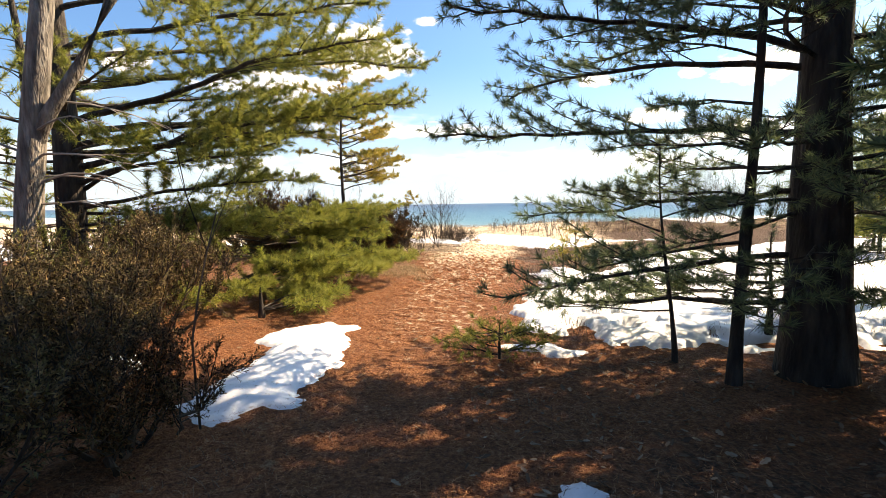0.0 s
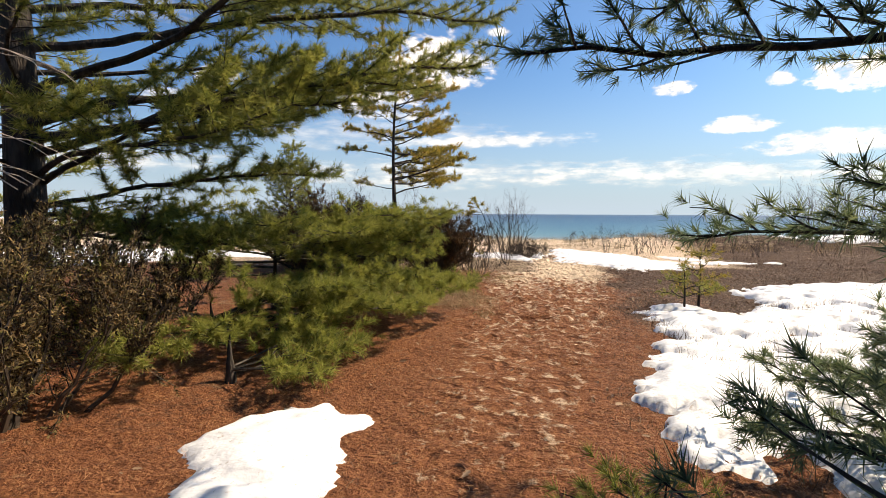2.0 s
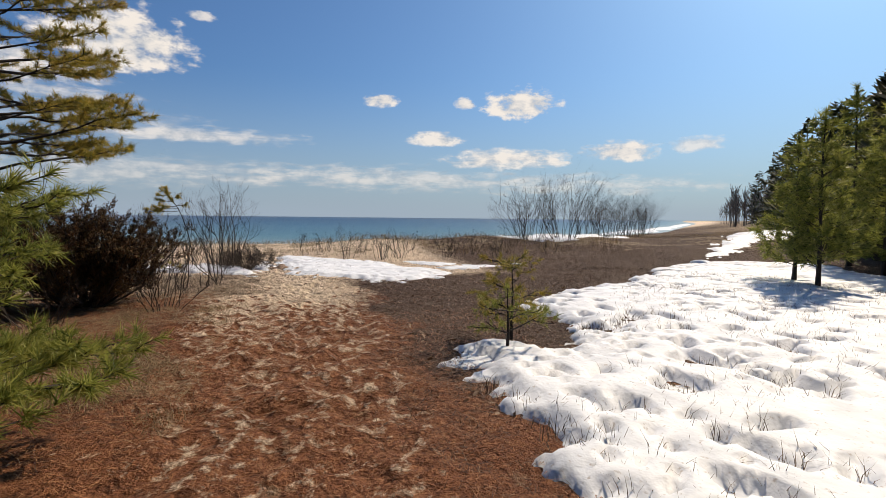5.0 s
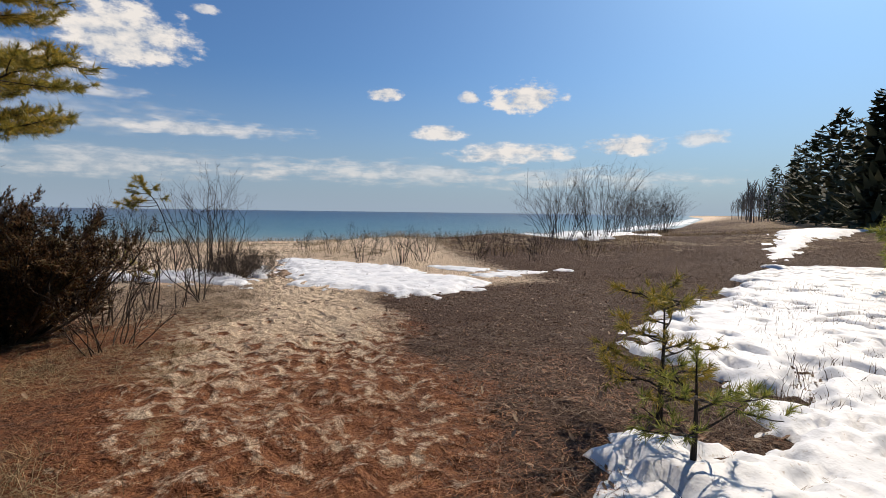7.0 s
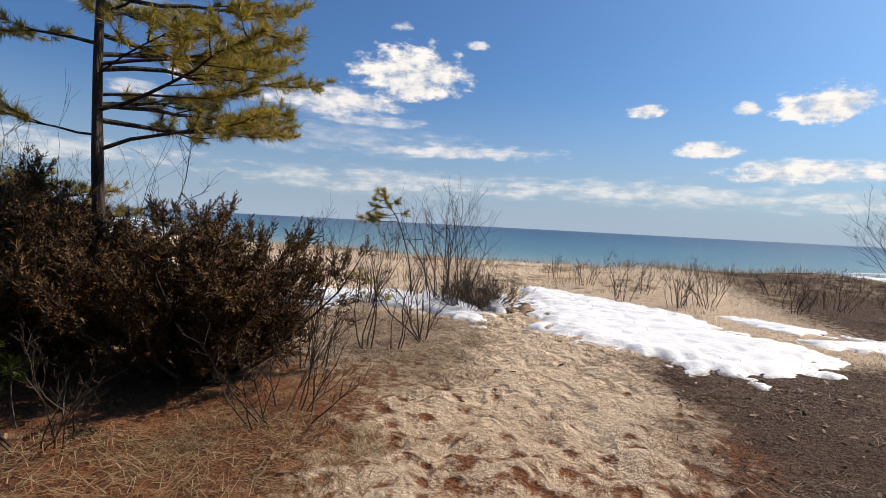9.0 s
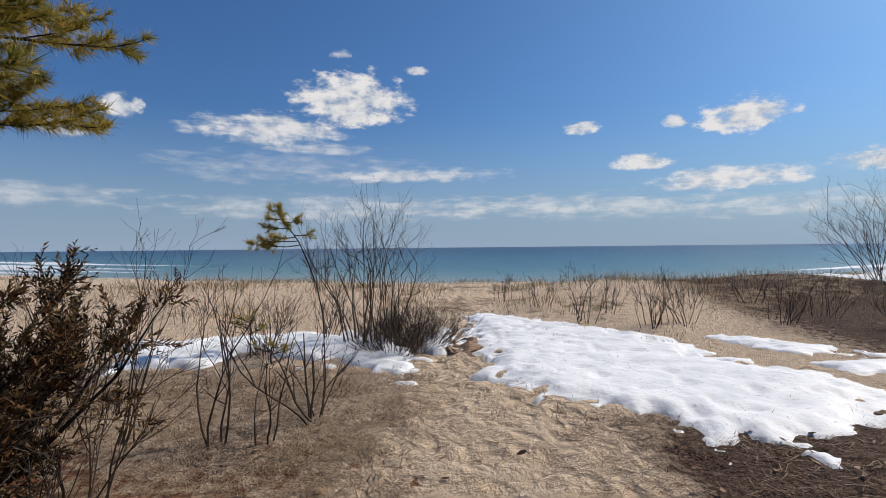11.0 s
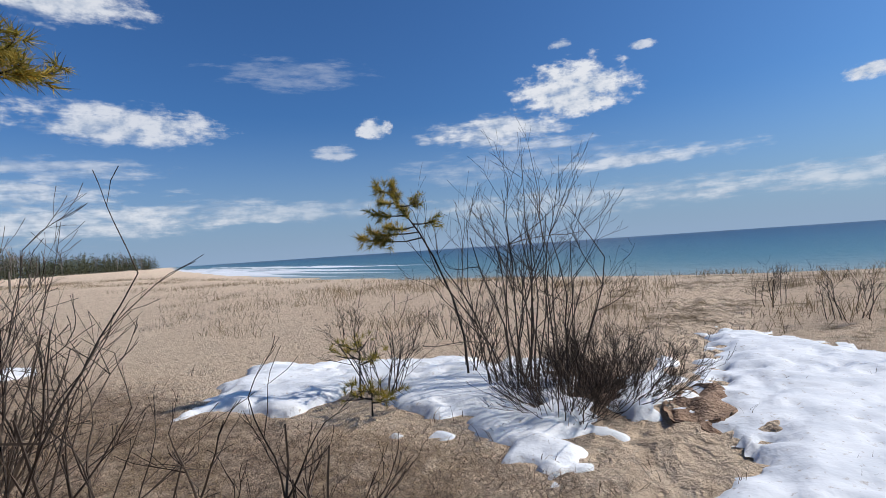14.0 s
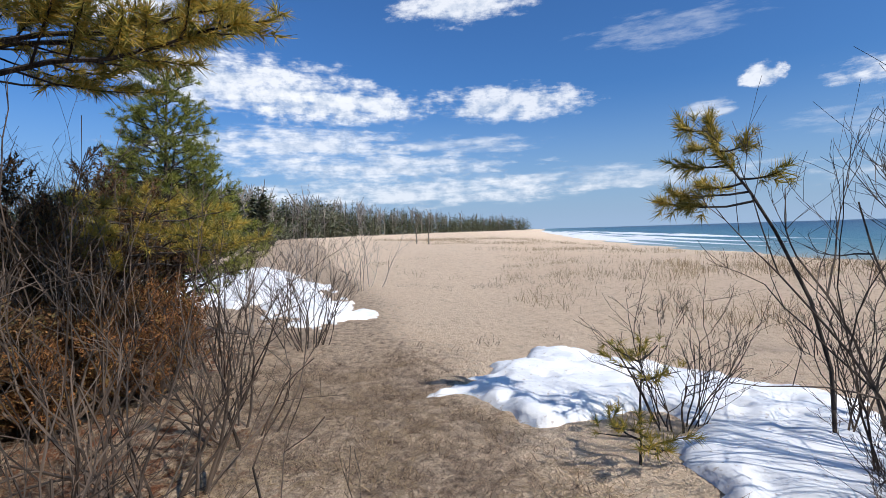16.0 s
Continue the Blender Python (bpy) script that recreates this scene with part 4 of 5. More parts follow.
# grey-barked tree with a fork
def grey_tree():
    rng = np.random.default_rng(170)
    thing = empty("grey_tree", up(-5.7, 5.55), "leaning grey flaky-barked bare tree with a fork", "tree")
    h = Heap()
    h.tube([(0, 0, -0.1), (-0.02, 0, 0.8), (0.05, 0.02, 1.8), (0.20, 0.05, 2.9), (0.38, 0.1, 4.2), (0.5, 0.1, 6.5)], [0.19, 0.165, 0.15, 0.14, 0.12, 0.08], 14)
    h.done("trunk", M_BARK_GREY, thing, smooth=True)
    h = Heap()
    h.tube([(0.10, 0.03, 2.25), (0.35, 0.05, 2.75), (0.75, 0.1, 3.3), (1.2, 0.15, 4.1), (1.5, 0.2, 5.5)], [0.09, 0.085, 0.075, 0.065, 0.04], 10)
    h.done("fork", M_BARK_GREY, thing, smooth=True)
    for z, az, l, e0, e1 in [(1.9, 85, 1.6, 15, -35), (2.0, 70, 1.3, 10, -25), (2.2, 100, 1.8, 20, -40), (1.7, 60, 1.1, 5, -15), (2.5, 110, 1.5, 25, -20), (1.75, 270, 1.4, 20, 0), (2.3, 250, 1.6, 25, 10), (2.8, 75, 1.7, 20, -30)]:
        b = bend((0.08, 0.02, z), az, e0, e1, l, 7, rng, 0.14)
        h = Heap()
        h.tube(b, np.linspace(0.018, 0.004, len(b)), 5)
        for j in (3, 4, 5, 6):
            c = bend(b[j], az + rng.uniform(-60, 60), rng.uniform(-30, 20), rng.uniform(-50, 10), l * 0.35, 4, rng, 0.15)
            h.tube(c, np.linspace(0.006, 0.002, len(c)), 3)
        h.done("dead_limb", M_TWIG_PALE, thing)


grey_tree()


# ---- junipers and bronzed bushes ----
def juniper(name, label, at, size, n, seed, material, scale=1.0, flare=0.12, green=None, lift=0.30):
    """A vase of ascending limbs, each feathered with upswept plumes; size is half-width, half-depth and height."""
    rng = np.random.default_rng(seed)
    thing = empty(name, up(*at), label, "shrub", "evergreen shrubs")
    wood, pts = Heap(), []
    limbs = max(10, int(n / 190))
    for i in range(limbs):
        a, q = 2.39996 * i + rng.normal() * 0.3, np.sqrt((i + 0.5) / limbs) * rng.uniform(0.88, 1.08)
        lobe = 1 + 0.14 * np.sin(3 * a + seed) + 0.08 * np.sin(5 * a + 2 * seed)
        top = np.array([np.cos(a) * q * size[0] * lobe, np.sin(a) * q * size[1] * lobe, size[2] * (1.0 - 0.30 * q * q) * rng.uniform(0.72, 1.06)])
        root = top * np.array([flare, flare, 0]) + np.array([rng.normal() * 0.08, rng.normal() * 0.08, -0.06])
        t = np.linspace(0, 1, 7)[:, None]
        line = root * (1 - t) + top * t + np.array([0, 0, 1]) * (-0.10 * np.sin(np.pi * t) * size[2] * q)
        line[1:-1] += rng.normal(size=(5, 3)) * 0.03
        line[:, 2] = np.maximum(line[:, 2], -0.06)
        wood.tube(line, np.linspace(0.024, 0.005, 7), 5)
        for _ in range(15):
            u = 1.0 - (1 - lift) * rng.uniform(0, 1) ** 1.2
            p = np.array([np.interp(u, t[:, 0], line[:, j]) for j in range(3)])
            d = (line[-1] - line[-3]) / np.linalg.norm(line[-1] - line[-3]) + rng.normal(size=3) * 0.55
            length = rng.uniform(0.22, 0.50) * (0.5 + 0.5 * min(1.0, size[2])) * (1.15 - 0.4 * u)
            plume = [p]
            for k in range(4):
                d = d + np.array([0, 0, 0.16]) + rng.normal(size=3) * 0.10
                d = d / np.linalg.norm(d)
                plume.append(plume[-1] + d * length / 4)
            plume = np.array(plume)
            wood.tube(plume, np.linspace(0.006, 0.002, 5), 3)
            for k in range(max(4, int(n / limbs / 15))):
                v = rng.uniform(0.1, 1.03)
                c = np.array([np.interp(v, np.linspace(0, 1, 5), plume[:, j]) for j in range(3)]) + rng.normal(size=3) * 0.022 * (1.3 - v)
                c[2] = max(c[2], 0.03)
                pts.append((*c, *(d + rng.normal(size=3) * (0.75 - 0.45 * v)), rng.uniform(0.55, 1.15) * (1.15 - 0.35 * v)))
    tagged(wood.done("stem", M_TWIG, thing), kind="stuff")
    if green is not None:
        # bronzed where the winter sun strikes, green on the sheltered side
        t = np.array(pts)
        shelter = t[:, 0] / size[0] + 0.55 * t[:, 1] / size[1] + 0.5 * rng.normal(size=len(t)) < green
        crown(t[shelter], thing, M_JUNIPER_G, SPRIG, rng, scale, "green sheltered sprays")
        pts = t[~shelter]
    crown(pts, thing, material, SPRIG, rng, scale)
    return thing


juniper("juniper", "wide bronze-brown juniper with upswept sprays", (-3.85, 16.4), (1.5, 1.15, 1.5), 12500, 201, M_JUNIPER, lift=0.22)
juniper("juniper", "wide bronze-brown juniper with upswept sprays", (-5.4, 16.1), (1.15, 1.0, 1.45), 7500, 202, M_JUNIPER, lift=0.18)
juniper("juniper", "wide bronze-brown juniper with upswept sprays", (-7.5, 16.0), (1.75, 1.15, 1.55), 10500, 203, M_JUNIPER, lift=0.22)
juniper("heath_bush", "bronzed brown evergreen bush beside the path", (-3.95, 3.9), (0.95, 0.85, 1.3), 6000, 211, M_HEATH, 0.9, 0.4, lift=0.2)
juniper("heath_bush", "bronzed brown evergreen bush beside the path", (-4.5, 5.6), (1.1, 0.95, 1.45), 6000, 212, M_HEATH, 0.9, 0.4, -0.8, 0.2)
juniper("heath_bush", "bronzed brown evergreen bush with olive tips", (-5.4, 7.3), (1.15, 0.9, 1.4), 4500, 213, M_HEATH, 0.9, 0.4, -0.3, 0.2)
juniper("heath_bush", "dark low bush leaning over the snow patch", (-2.5, 2.95), (0.65, 0.55, 0.85), 2400, 214, M_JUNIPER, 0.8, 0.25)
juniper("heath_bush", "dark brown bush in the shade of pines", (-3.1, 2.1), (0.9, 0.75, 0.95), 3200, 215, M_HEATH, 0.9, 0.35)
juniper("juniper", "tall rust-brown juniper behind bare twigs", (-7.8, 17.3), (0.8, 0.75, 2.2), 5200, 218, M_JUNIPER, 1.0, 0.4, lift=0.15)
juniper("juniper", "tall rust-brown juniper behind bare twigs", (-6.3, 16.9), (0.7, 0.6, 1.9), 4200, 219, M_JUNIPER, 1.0, 0.4, lift=0.15)
juniper("juniper", "rust-brown low juniper beneath a small pine", (-6.3, 17.75), (0.75, 0.6, 0.95), 2600, 216, M_RUST, 0.9, 0.3, lift=0.15)
juniper("juniper", "rust-brown low juniper beside the thicket", (-5.8, 17.15), (0.65, 0.6, 0.8), 2200, 217, M_RUST, 0.9, 0.3, lift=0.15)


# ---- bare shrubs ----
def shrub(name, label, at, height, spread_deg, stems, seed, material, r=0.012, forks=3, root=0.15, group="bare shrubs"):
    """Bare wands that fork several times."""
    rng = np.random.default_rng(seed)
    thing = empty(name, up(*at), label, "shrub", group)
    twigs = Heap()

    def wand(p, d, length, rad, level, heap):
        n = 5
        pts = [p]
        for i in range(n):
            d = d + rng.normal(size=3) * 0.11 + np.array([0, 0, 0.05])
            d = d / np.linalg.norm(d)
            pts.append(pts[-1] + d * length / n)
        keep = [0, 2, 4, 5] if level == 1 else [0, 3, 5] if level == 0 else [0, 1, 2, 3, 4, 5]
        radii = np.linspace(rad, max(0.0014, rad * 0.45), n + 1)
        heap.tube([pts[i] for i in keep], radii[keep], 4 if rad > 0.005 else 3)
        if level > 0:
            for j in range(rng.integers(2, 5)):
                k = rng.integers(2, n + 1)
                e = d + rng.normal(size=3) * 0.48
                e[2] = abs(e[2]) * 0.8 + 0.15
                wand(pts[k], e / np.linalg.norm(e), length * rng.uniform(0.35, 0.62), rad * 0.5, level - 1, twigs)

    for i in range(stems):
        a = rng.uniform(0, 2 * np.pi)
        tilt = radians(spread_deg) * np.sqrt(rng.uniform(0, 1))
        d = np.array([np.sin(tilt) * np.cos(a), np.sin(tilt) * np.sin(a), np.cos(tilt)])
        p = np.array([np.cos(a) * root * rng.uniform(0.2, 1), np.sin(a) * root * rng.uniform(0.2, 1), -0.04])
        heap = Heap()
        wand(p, d, height * rng.uniform(0.45, 0.72), r * rng.uniform(0.7, 1.2), forks, heap)
        heap.done("stem", material, thing)
    joined = twigs.done("twig", material, thing)
    if joined:
        tagged(joined, kind="stuff")
    return thing


shrub("willow_shrub", "tall bare willow shrub rising from snow", (-2.5, 22.0), 2.45, 11, 16, 301, M_TWIG, 0.011, 3, 0.30)
shrub("willow_shrub", "tall bare willow shrub rising from snow", (-2.1, 22.2), 2.35, 15, 9, 302, M_TWIG, 0.010, 3, 0.25)
shrub("brush_shrub", "dense dark tangle of low twigs", (-1.85, 21.6), 0.8, 66, 110, 303, M_TWIG, 0.0052, 3, 0.4)
shrub("brush_shrub", "dense dark tangle of low twigs", (-1.55, 22.1), 0.75, 70, 100, 304, M_TWIG, 0.0052, 3, 0.4)
shrub("brush_shrub", "small bare shrub in snow", (-3.85, 21.6), 1.05, 34, 16, 305, M_TWIG, 0.008, 3, 0.2)
shrub("brush_shrub", "small bare shrub in snow", (-3.2, 22.5), 1.2, 28, 12, 306, M_TWIG, 0.007, 3, 0.2)
shrub("bare_sapling", "slanting bare sapling with forked twigs", (-2.7, 18.08), 1.7, 18, 4, 337, M_TWIG, 0.010, 3, 0.10)
shrub("bare_sapling", "slanting bare sapling with forked twigs", (-2.3, 18.12), 1.45, 22, 3, 341, M_TWIG, 0.009, 3, 0.10)
shrub("bare_sapling", "low spreading bare shrub over grey litter", (-2.05, 18.65), 1.15, 55, 7, 342, M_TWIG, 0.011, 3, 0.12)
shrub("bare_sapling", "slanting bare sapling with forked twigs", (-3.5, 18.0), 1.9, 28, 6, 308, M_TWIG, 0.009, 3, 0.2)
shrub("bare_sapling", "low bare shrub over grey litter", (-4.2, 18.2), 1.4, 45, 12, 309, M_TWIG, 0.012, 3, 0.25)
shrub("bare_sapling", "low bare shrub over grey litter", (-5.0, 18.6), 1.4, 48, 12, 310, M_TWIG, 0.010, 3, 0.25)
shrub("thicket_shrub", "pale bare thicket at the dune edge", (-7.9, 19.4), 1.6, 38, 20, 311, M_TWIG, 0.009, 3, 0.35)
shrub("thicket_shrub", "pale bare thicket at the dune edge", (-8.9, 18.7), 1.8, 32, 18, 312, M_TWIG_PALE, 0.009, 3, 0.4)
shrub("thicket_shrub", "pale bare thicket at the dune edge", (-7.1, 18.4), 1.9, 30, 16, 313, M_TWIG, 0.009, 3, 0.3)
shrub("thicket_shrub", "pale bare thicket beyond the snow drift", (-14.5, 21.5), 2.0, 30, 12, 314, M_TWIG_PALE, 0.012, 3, 0.8)
shrub("thicket_shrub", "pale bare thicket beyond the snow drift", (-17.5, 20.3), 2.2, 30, 12, 315, M_TWIG_PALE, 0.012, 3, 0.9)
shrub("brush_shrub", "leafless shrub beside junipers", (-3.0, 17.0), 1.2, 36, 14, 316, M_TWIG, 0.008, 3, 0.25)
shrub("brush_shrub", "leafless shrub beside junipers", (-3.9, 14.9), 0.9, 45, 14, 317, M_TWIG, 0.007, 3, 0.3)
shrub("brush_shrub", "leafless shrub beside junipers", (-2.6, 15.7), 0.9, 45, 14, 318, M_TWIG, 0.007, 3, 0.3)
shrub("thicket_shrub", "grey leafless thicket among junipers", (-6.4, 16.6), 2.3, 20, 12, 319, M_TWIG_PALE, 0.010, 3, 0.5)
for k, (x, y, h) in enumerate([(-5.9, 17.0, 2.5), (-7.0, 16.9, 2.7), (-5.3, 17.1, 2.0), (-8.2, 16.6, 2.4)]):
    shrub("thicket_shrub", "grey leafless thicket among junipers", (x, y), h, 22, 14, 370 + k, M_TWIG, 0.010, 3, 0.5)
shrub("dune_shrub", "bare wands on the dune slope", (1.35, 24.2), 1.15, 22, 9, 320, M_TWIG, 0.008, 3, 0.2)
shrub("dune_shrub", "bare wands on the dune slope", (2.45, 23.6), 1.05, 26, 12, 321, M_TWIG, 0.008, 3, 0.3)
shrub("dune_shrub", "bare wands on the dune slope", (3.1, 23.9), 1.0, 28, 10, 322, M_TWIG, 0.008, 3, 0.3)
shrub("dune_shrub", "bare wands on the dune slope", (4.8, 24.0), 0.95, 30, 11, 323, M_TWIG, 0.008, 3, 0.3)
for k, (x, y, h) in enumerate([(5.9, 24.6, 1.0), (6.6, 23.3, 0.8), (3.8, 25.6, 0.9), (0.7, 25.9, 0.8), (7.6, 25.0, 1.0), (1.9, 25.0, 0.8), (-4.7, 24.6, 0.7), (-6.6, 24.2, 0.5), (9.0, 24.2, 0.9), (5.4, 26.3, 0.9)]):
    shrub("dune_shrub", "bare wands on the dune slope", (x, y), h, 34, 9, 360 + k, M_TWIG, 0.007, 3, 0.3)
shrub("bare_sapling", "thin dark bare sapling rising from a bush", (-2.2, 3.35), 3.3, 4, 1, 343, M_TWIG, 0.014, 2, 0.02)
shrub("dune_shrub", "small bare shrub before the lake", (-6.0, 31.0), 1.7, 24, 12, 324, M_TWIG, 0.010, 3, 0.3)
shrub("dune_shrub", "small bare shrub before the lake", (-0.1, 27.5), 0.8, 25, 9, 325, M_TWIG, 0.007, 3, 0.3)
for k, (x, y, h) in enumerate([(10.9, 29.5, 3.1), (12.6, 29.0, 3.3), (17.5, 34.5, 3.2), (19.8, 35.5, 3.0), (26.0, 42.0, 3.6), (28.5, 44.0, 3.4), (36.0, 52.0, 4.0)]):
    shrub("willow_shrub", "bushy bare willow on the open dune", (x, y), h, 30, 40, 330 + k, M_TWIG, 0.011, 3, 0.8)


# ---- pines and woods further off ----
for k, (x, y, h) in enumerate([(15.2, 16.5, 5.0), (11.6, 12.0, 4.0), (14.2, 12.5, 5.5), (17.5, 19.0, 6.0), (10.5, 9.0, 6.0)]):
    pine("young_pine", "bushy young pine at the snow field's edge", (x, y), h, 0.08, whorls(0.4, h - 0.4, 0.42, 1.5, 0.25, R, per=5, e0=(10, 30), e1=(20, 45), bare=0.2), 350 + k, M_NEEDLE, M_BARK, 1.5, proto=TUFT_FAR, tuft_gap=0.085, gap=0.2, sides=7)


for k, (x, y, h) in enumerate([(10.9, 15.8, 3.5), (10.45, 14.9, 3.9)]):
    pine("young_pine", "slender young pine standing in snow", (x, y), h, 0.05, whorls(0.5, h - 0.3, 0.3, 0.95, 0.2, R, per=4, e0=(15, 35), e1=(35, 60), bare=0.2), 360 + k, M_NEEDLE, M_BARK, 1.3, proto=TUFT_FAR, tuft_gap=0.07, gap=0.16, sides=7)


def far_conifer(heap, x, y, z, h, w, rng, lumps=60):
    """A ragged spire of drooping sprays on a trunk."""
    heap.tube([(x, y, z - 0.4), (x, y, z + h * 0.95)], [0.012 * h, 0.003 * h], 4)
    k = rng.uniform(0, 1, lumps) ** 1.1
    a = rng.uniform(0, 2 * np.pi, lumps)
    l = w * (0.12 + 0.88 * (1 - k) ** 0.65) * rng.uniform(0.3, 1.3, lumps)
    c = np.stack([np.full(lumps, x), np.full(lumps, y), z + h * (0.03 + 0.95 * k)], -1)
    out = np.stack([np.cos(a), np.sin(a), np.zeros(lumps)], -1)
    side = np.stack([-np.sin(a), np.cos(a), np.zeros(lumps)], -1)
    tip = c + out * l[:, None] + np.array([0, 0, 1]) * (rng.uniform(-0.35, 0.55, lumps) * l)[:, None]
    mid = c + out * l[:, None] * 0.55
    wd = (np.minimum(l, 0.9) * 0.36)[:, None]
    v = np.stack([c, mid + side * wd, tip, mid - side * wd], 1).reshape(-1, 3)
    heap.add(v, np.arange(lumps * 4).reshape(-1, 4))


def far_bare(heap, x, y, z, h, rng):
    """A leafless broadleaf: a trunk and a fan of ascending limbs."""
    heap.tube([(x, y, z - 0.4), (x + rng.normal() * 0.03 * h, y, z + h * 0.5), (x + rng.normal() * 0.04 * h, y, z + h)], [0.012 * h, 0.009 * h, 0.002 * h], 3)
    for _ in range(9):
        k, a = rng.uniform(0.3, 0.9), rng.uniform(0, 2 * np.pi)
        l = h * rng.uniform(0.14, 0.3)
        p = np.array([x, y, z + h * k])
        d = np.array([np.cos(a) * 0.6, np.sin(a) * 0.6, 0.9])
        heap.tube([p, p + d * l * 0.5, p + d * l + np.array([0, 0, 0.1 * l])], [0.011 * h, 0.009 * h, 0.004 * h], 3)


def right_woods():
    rng = np.random.default_rng(400)
    for k in range(26):
        u = k / 25
        x, y = 16 + 105 * u ** 1.5 + rng.uniform(-1, 2), 15 + 100 * u ** 1.5 + rng.uniform(-3, 1) - 2
        h = rng.uniform(7.0, 11.0) + 2.5 * u
        heap = Heap()
        far_conifer(heap, 0, 0, 0, h, h * 0.27, rng, 700 if u < 0.4 else 260)
        thing = heap.done("spruce", M_FAR)
        thing.location = up(x, y)
        tagged(thing, "dark conifer in the wood behind the beach", "tree", "woodland conifers")
    heap, bare = Heap(), Heap()
    for k in range(190):
        u = rng.uniform(0, 1)
        x, y = 22 + 150 * u + rng.uniform(2, 30), 12 + 150 * u + rng.uniform(-22, -1)
        far_conifer(heap, x, y, float(gz(x, y)), rng.uniform(7, 12), 2.2, rng, 70)
    for k in range(60):
        u = rng.uniform(0.3, 1)
        x, y = 30 + 140 * u, 30 + 140 * u + rng.uniform(-10, 2)
        far_bare(bare, x, y, float(gz(x, y)), rng.uniform(6, 9), rng)
    tagged(heap.done("far_woods", M_FAR), "dark conifer wood along the beach", "woods", kind="stuff")
    tagged(bare.done("far_bare_woods", M_FAR_BARE), "grey leafless trees along the beach", "woods", kind="stuff")


def headland():
    rng = np.random.default_rng(401)
    heap, bare = Heap(), Heap()
    line = np.array([[-75, 14], [-130, 24], [-230, 62], [-360, 165], [-520, 326]])
    for k in range(1700):
        u = rng.uniform(0, 1)
        t = np.linspace(0, 1, len(line))
        x, y = np.interp(u, t, line[:, 0]), np.interp(u, t, line[:, 1])
        back = rng.uniform(0, 1) ** 1.5 * 60
        x, y = x - back * 0.5 + rng.normal() * 2, y - back * 0.85 + rng.normal() * 2
        h = rng.uniform(0.75, 1.1) * float(np.interp(u, [0, 0.25, 0.5, 1], [8, 12, 16, 14.5]))
        z = float(gz(x, y)) + 0.02 * back
        if rng.uniform() < (0.5 + 0.4 * u):
            far_conifer(heap, x, y, z, h * rng.uniform(0.6, 1.08), 4.2, rng, 46)
        else:
            far_bare(bare, x, y, z, h * 0.95, rng)
    tagged(heap.done("headland_woods", M_FAR), "dark conifers on the distant headland", "woods", kind="stuff")
    tagged(bare.done("headland_bare_woods", M_FAR_BARE), "grey leafless woods on the distant headland", "woods", kind="stuff")


right_woods()
headland()


def wood_behind_thicket():
    rng = np.random.default_rng(403)
    for k in range(14):
        u = k / 13
        x, y = -34 - 36 * u + rng.normal() * 2, 11 + 9 * u + rng.normal() * 1.5
        heap = Heap()
        far_conifer(heap, 0, 0, 0, rng.uniform(5.0, 7.5), 1.7, rng, 420)
        thing = heap.done("spruce", M_FAR)
        thing.location = up(x, y)
        tagged(thing, "dark conifer behind the dune thicket", "tree", "woodland conifers")


wood_behind_thicket()


def woods_left():
    """Pines and undergrowth that close the place on the left and behind."""
    rng = np.random.default_rng(402)
    heap = Heap()
    for k in range(90):
        a = rng.uniform(105, 238)
        d = rng.uniform(16, 40)
        x, y = d * np.sin(radians(a)), 6 + d * np.cos(radians(a))
        if y > 13 and x < 0:
            x -= 8
        far_conifer(heap, x, y, float(gz(x, y)), rng.uniform(6, 10), 2.4, rng, 160)
    tagged(heap.done("wood_edge", M_FAR), "dark conifers at the wood's edge", "woods", kind="stuff")


woods_left()


# ---- driftwood posts, sand block ----
def post_pair():
    for dx, h in ((0, 1.35), (0.7, 1.2)):
        heap = Heap()
        heap.tube([(0, 0, -0.3), (0.01, 0, 0.6), (0.02, 0.01, h), (0.02, 0.01, h + 0.02)], [0.07, 0.068, 0.06, 0.03], 8)
        ob = heap.done("post", M_POST)
        ob.location = up(-42.3 + dx, 32 + dx * 1.2)
        tagged(ob, "weathered wooden post standing in the beach sand", "post", "beach posts")


post_pair()


def sand_block():
    bm = bmesh.new()
    bmesh.ops.create_icosphere(bm, subdivisions=4, radius=0.5)
    for v in bm.verts:
        p = v.co.copy()
        v.co = Vector((p.x * 0.55, p.y * 1.1, max(-0.2, min(p.z, 0.2)) * 0.12)) + 0.09 * noise.noise_vector(p * 3.0) + 0.03 * noise.noise_vector(p * 9.0)
    me = bpy.data.meshes.new("sand_block")
    bm.to_mesh(me)
    bm.free()
    me.materials.append(mat("crusted_sand", [(0.13, 0.08, 0.055), (0.24, 0.155, 0.105), (0.36, 0.25, 0.17)], 0.95, 10, 6, 0.8, 30))
    me.polygons.foreach_set("use_smooth", np.full(len(me.polygons), True))
    ob = new("sand_block", me)
    ob.matrix_world = Matrix.Translation(up(-0.86, 22.0, -0.005)) @ Matrix.Rotation(0.1, 4, "Z")
    tagged(ob, "crumbling crusted sand hummock beside the snow", "sand")


sand_block()


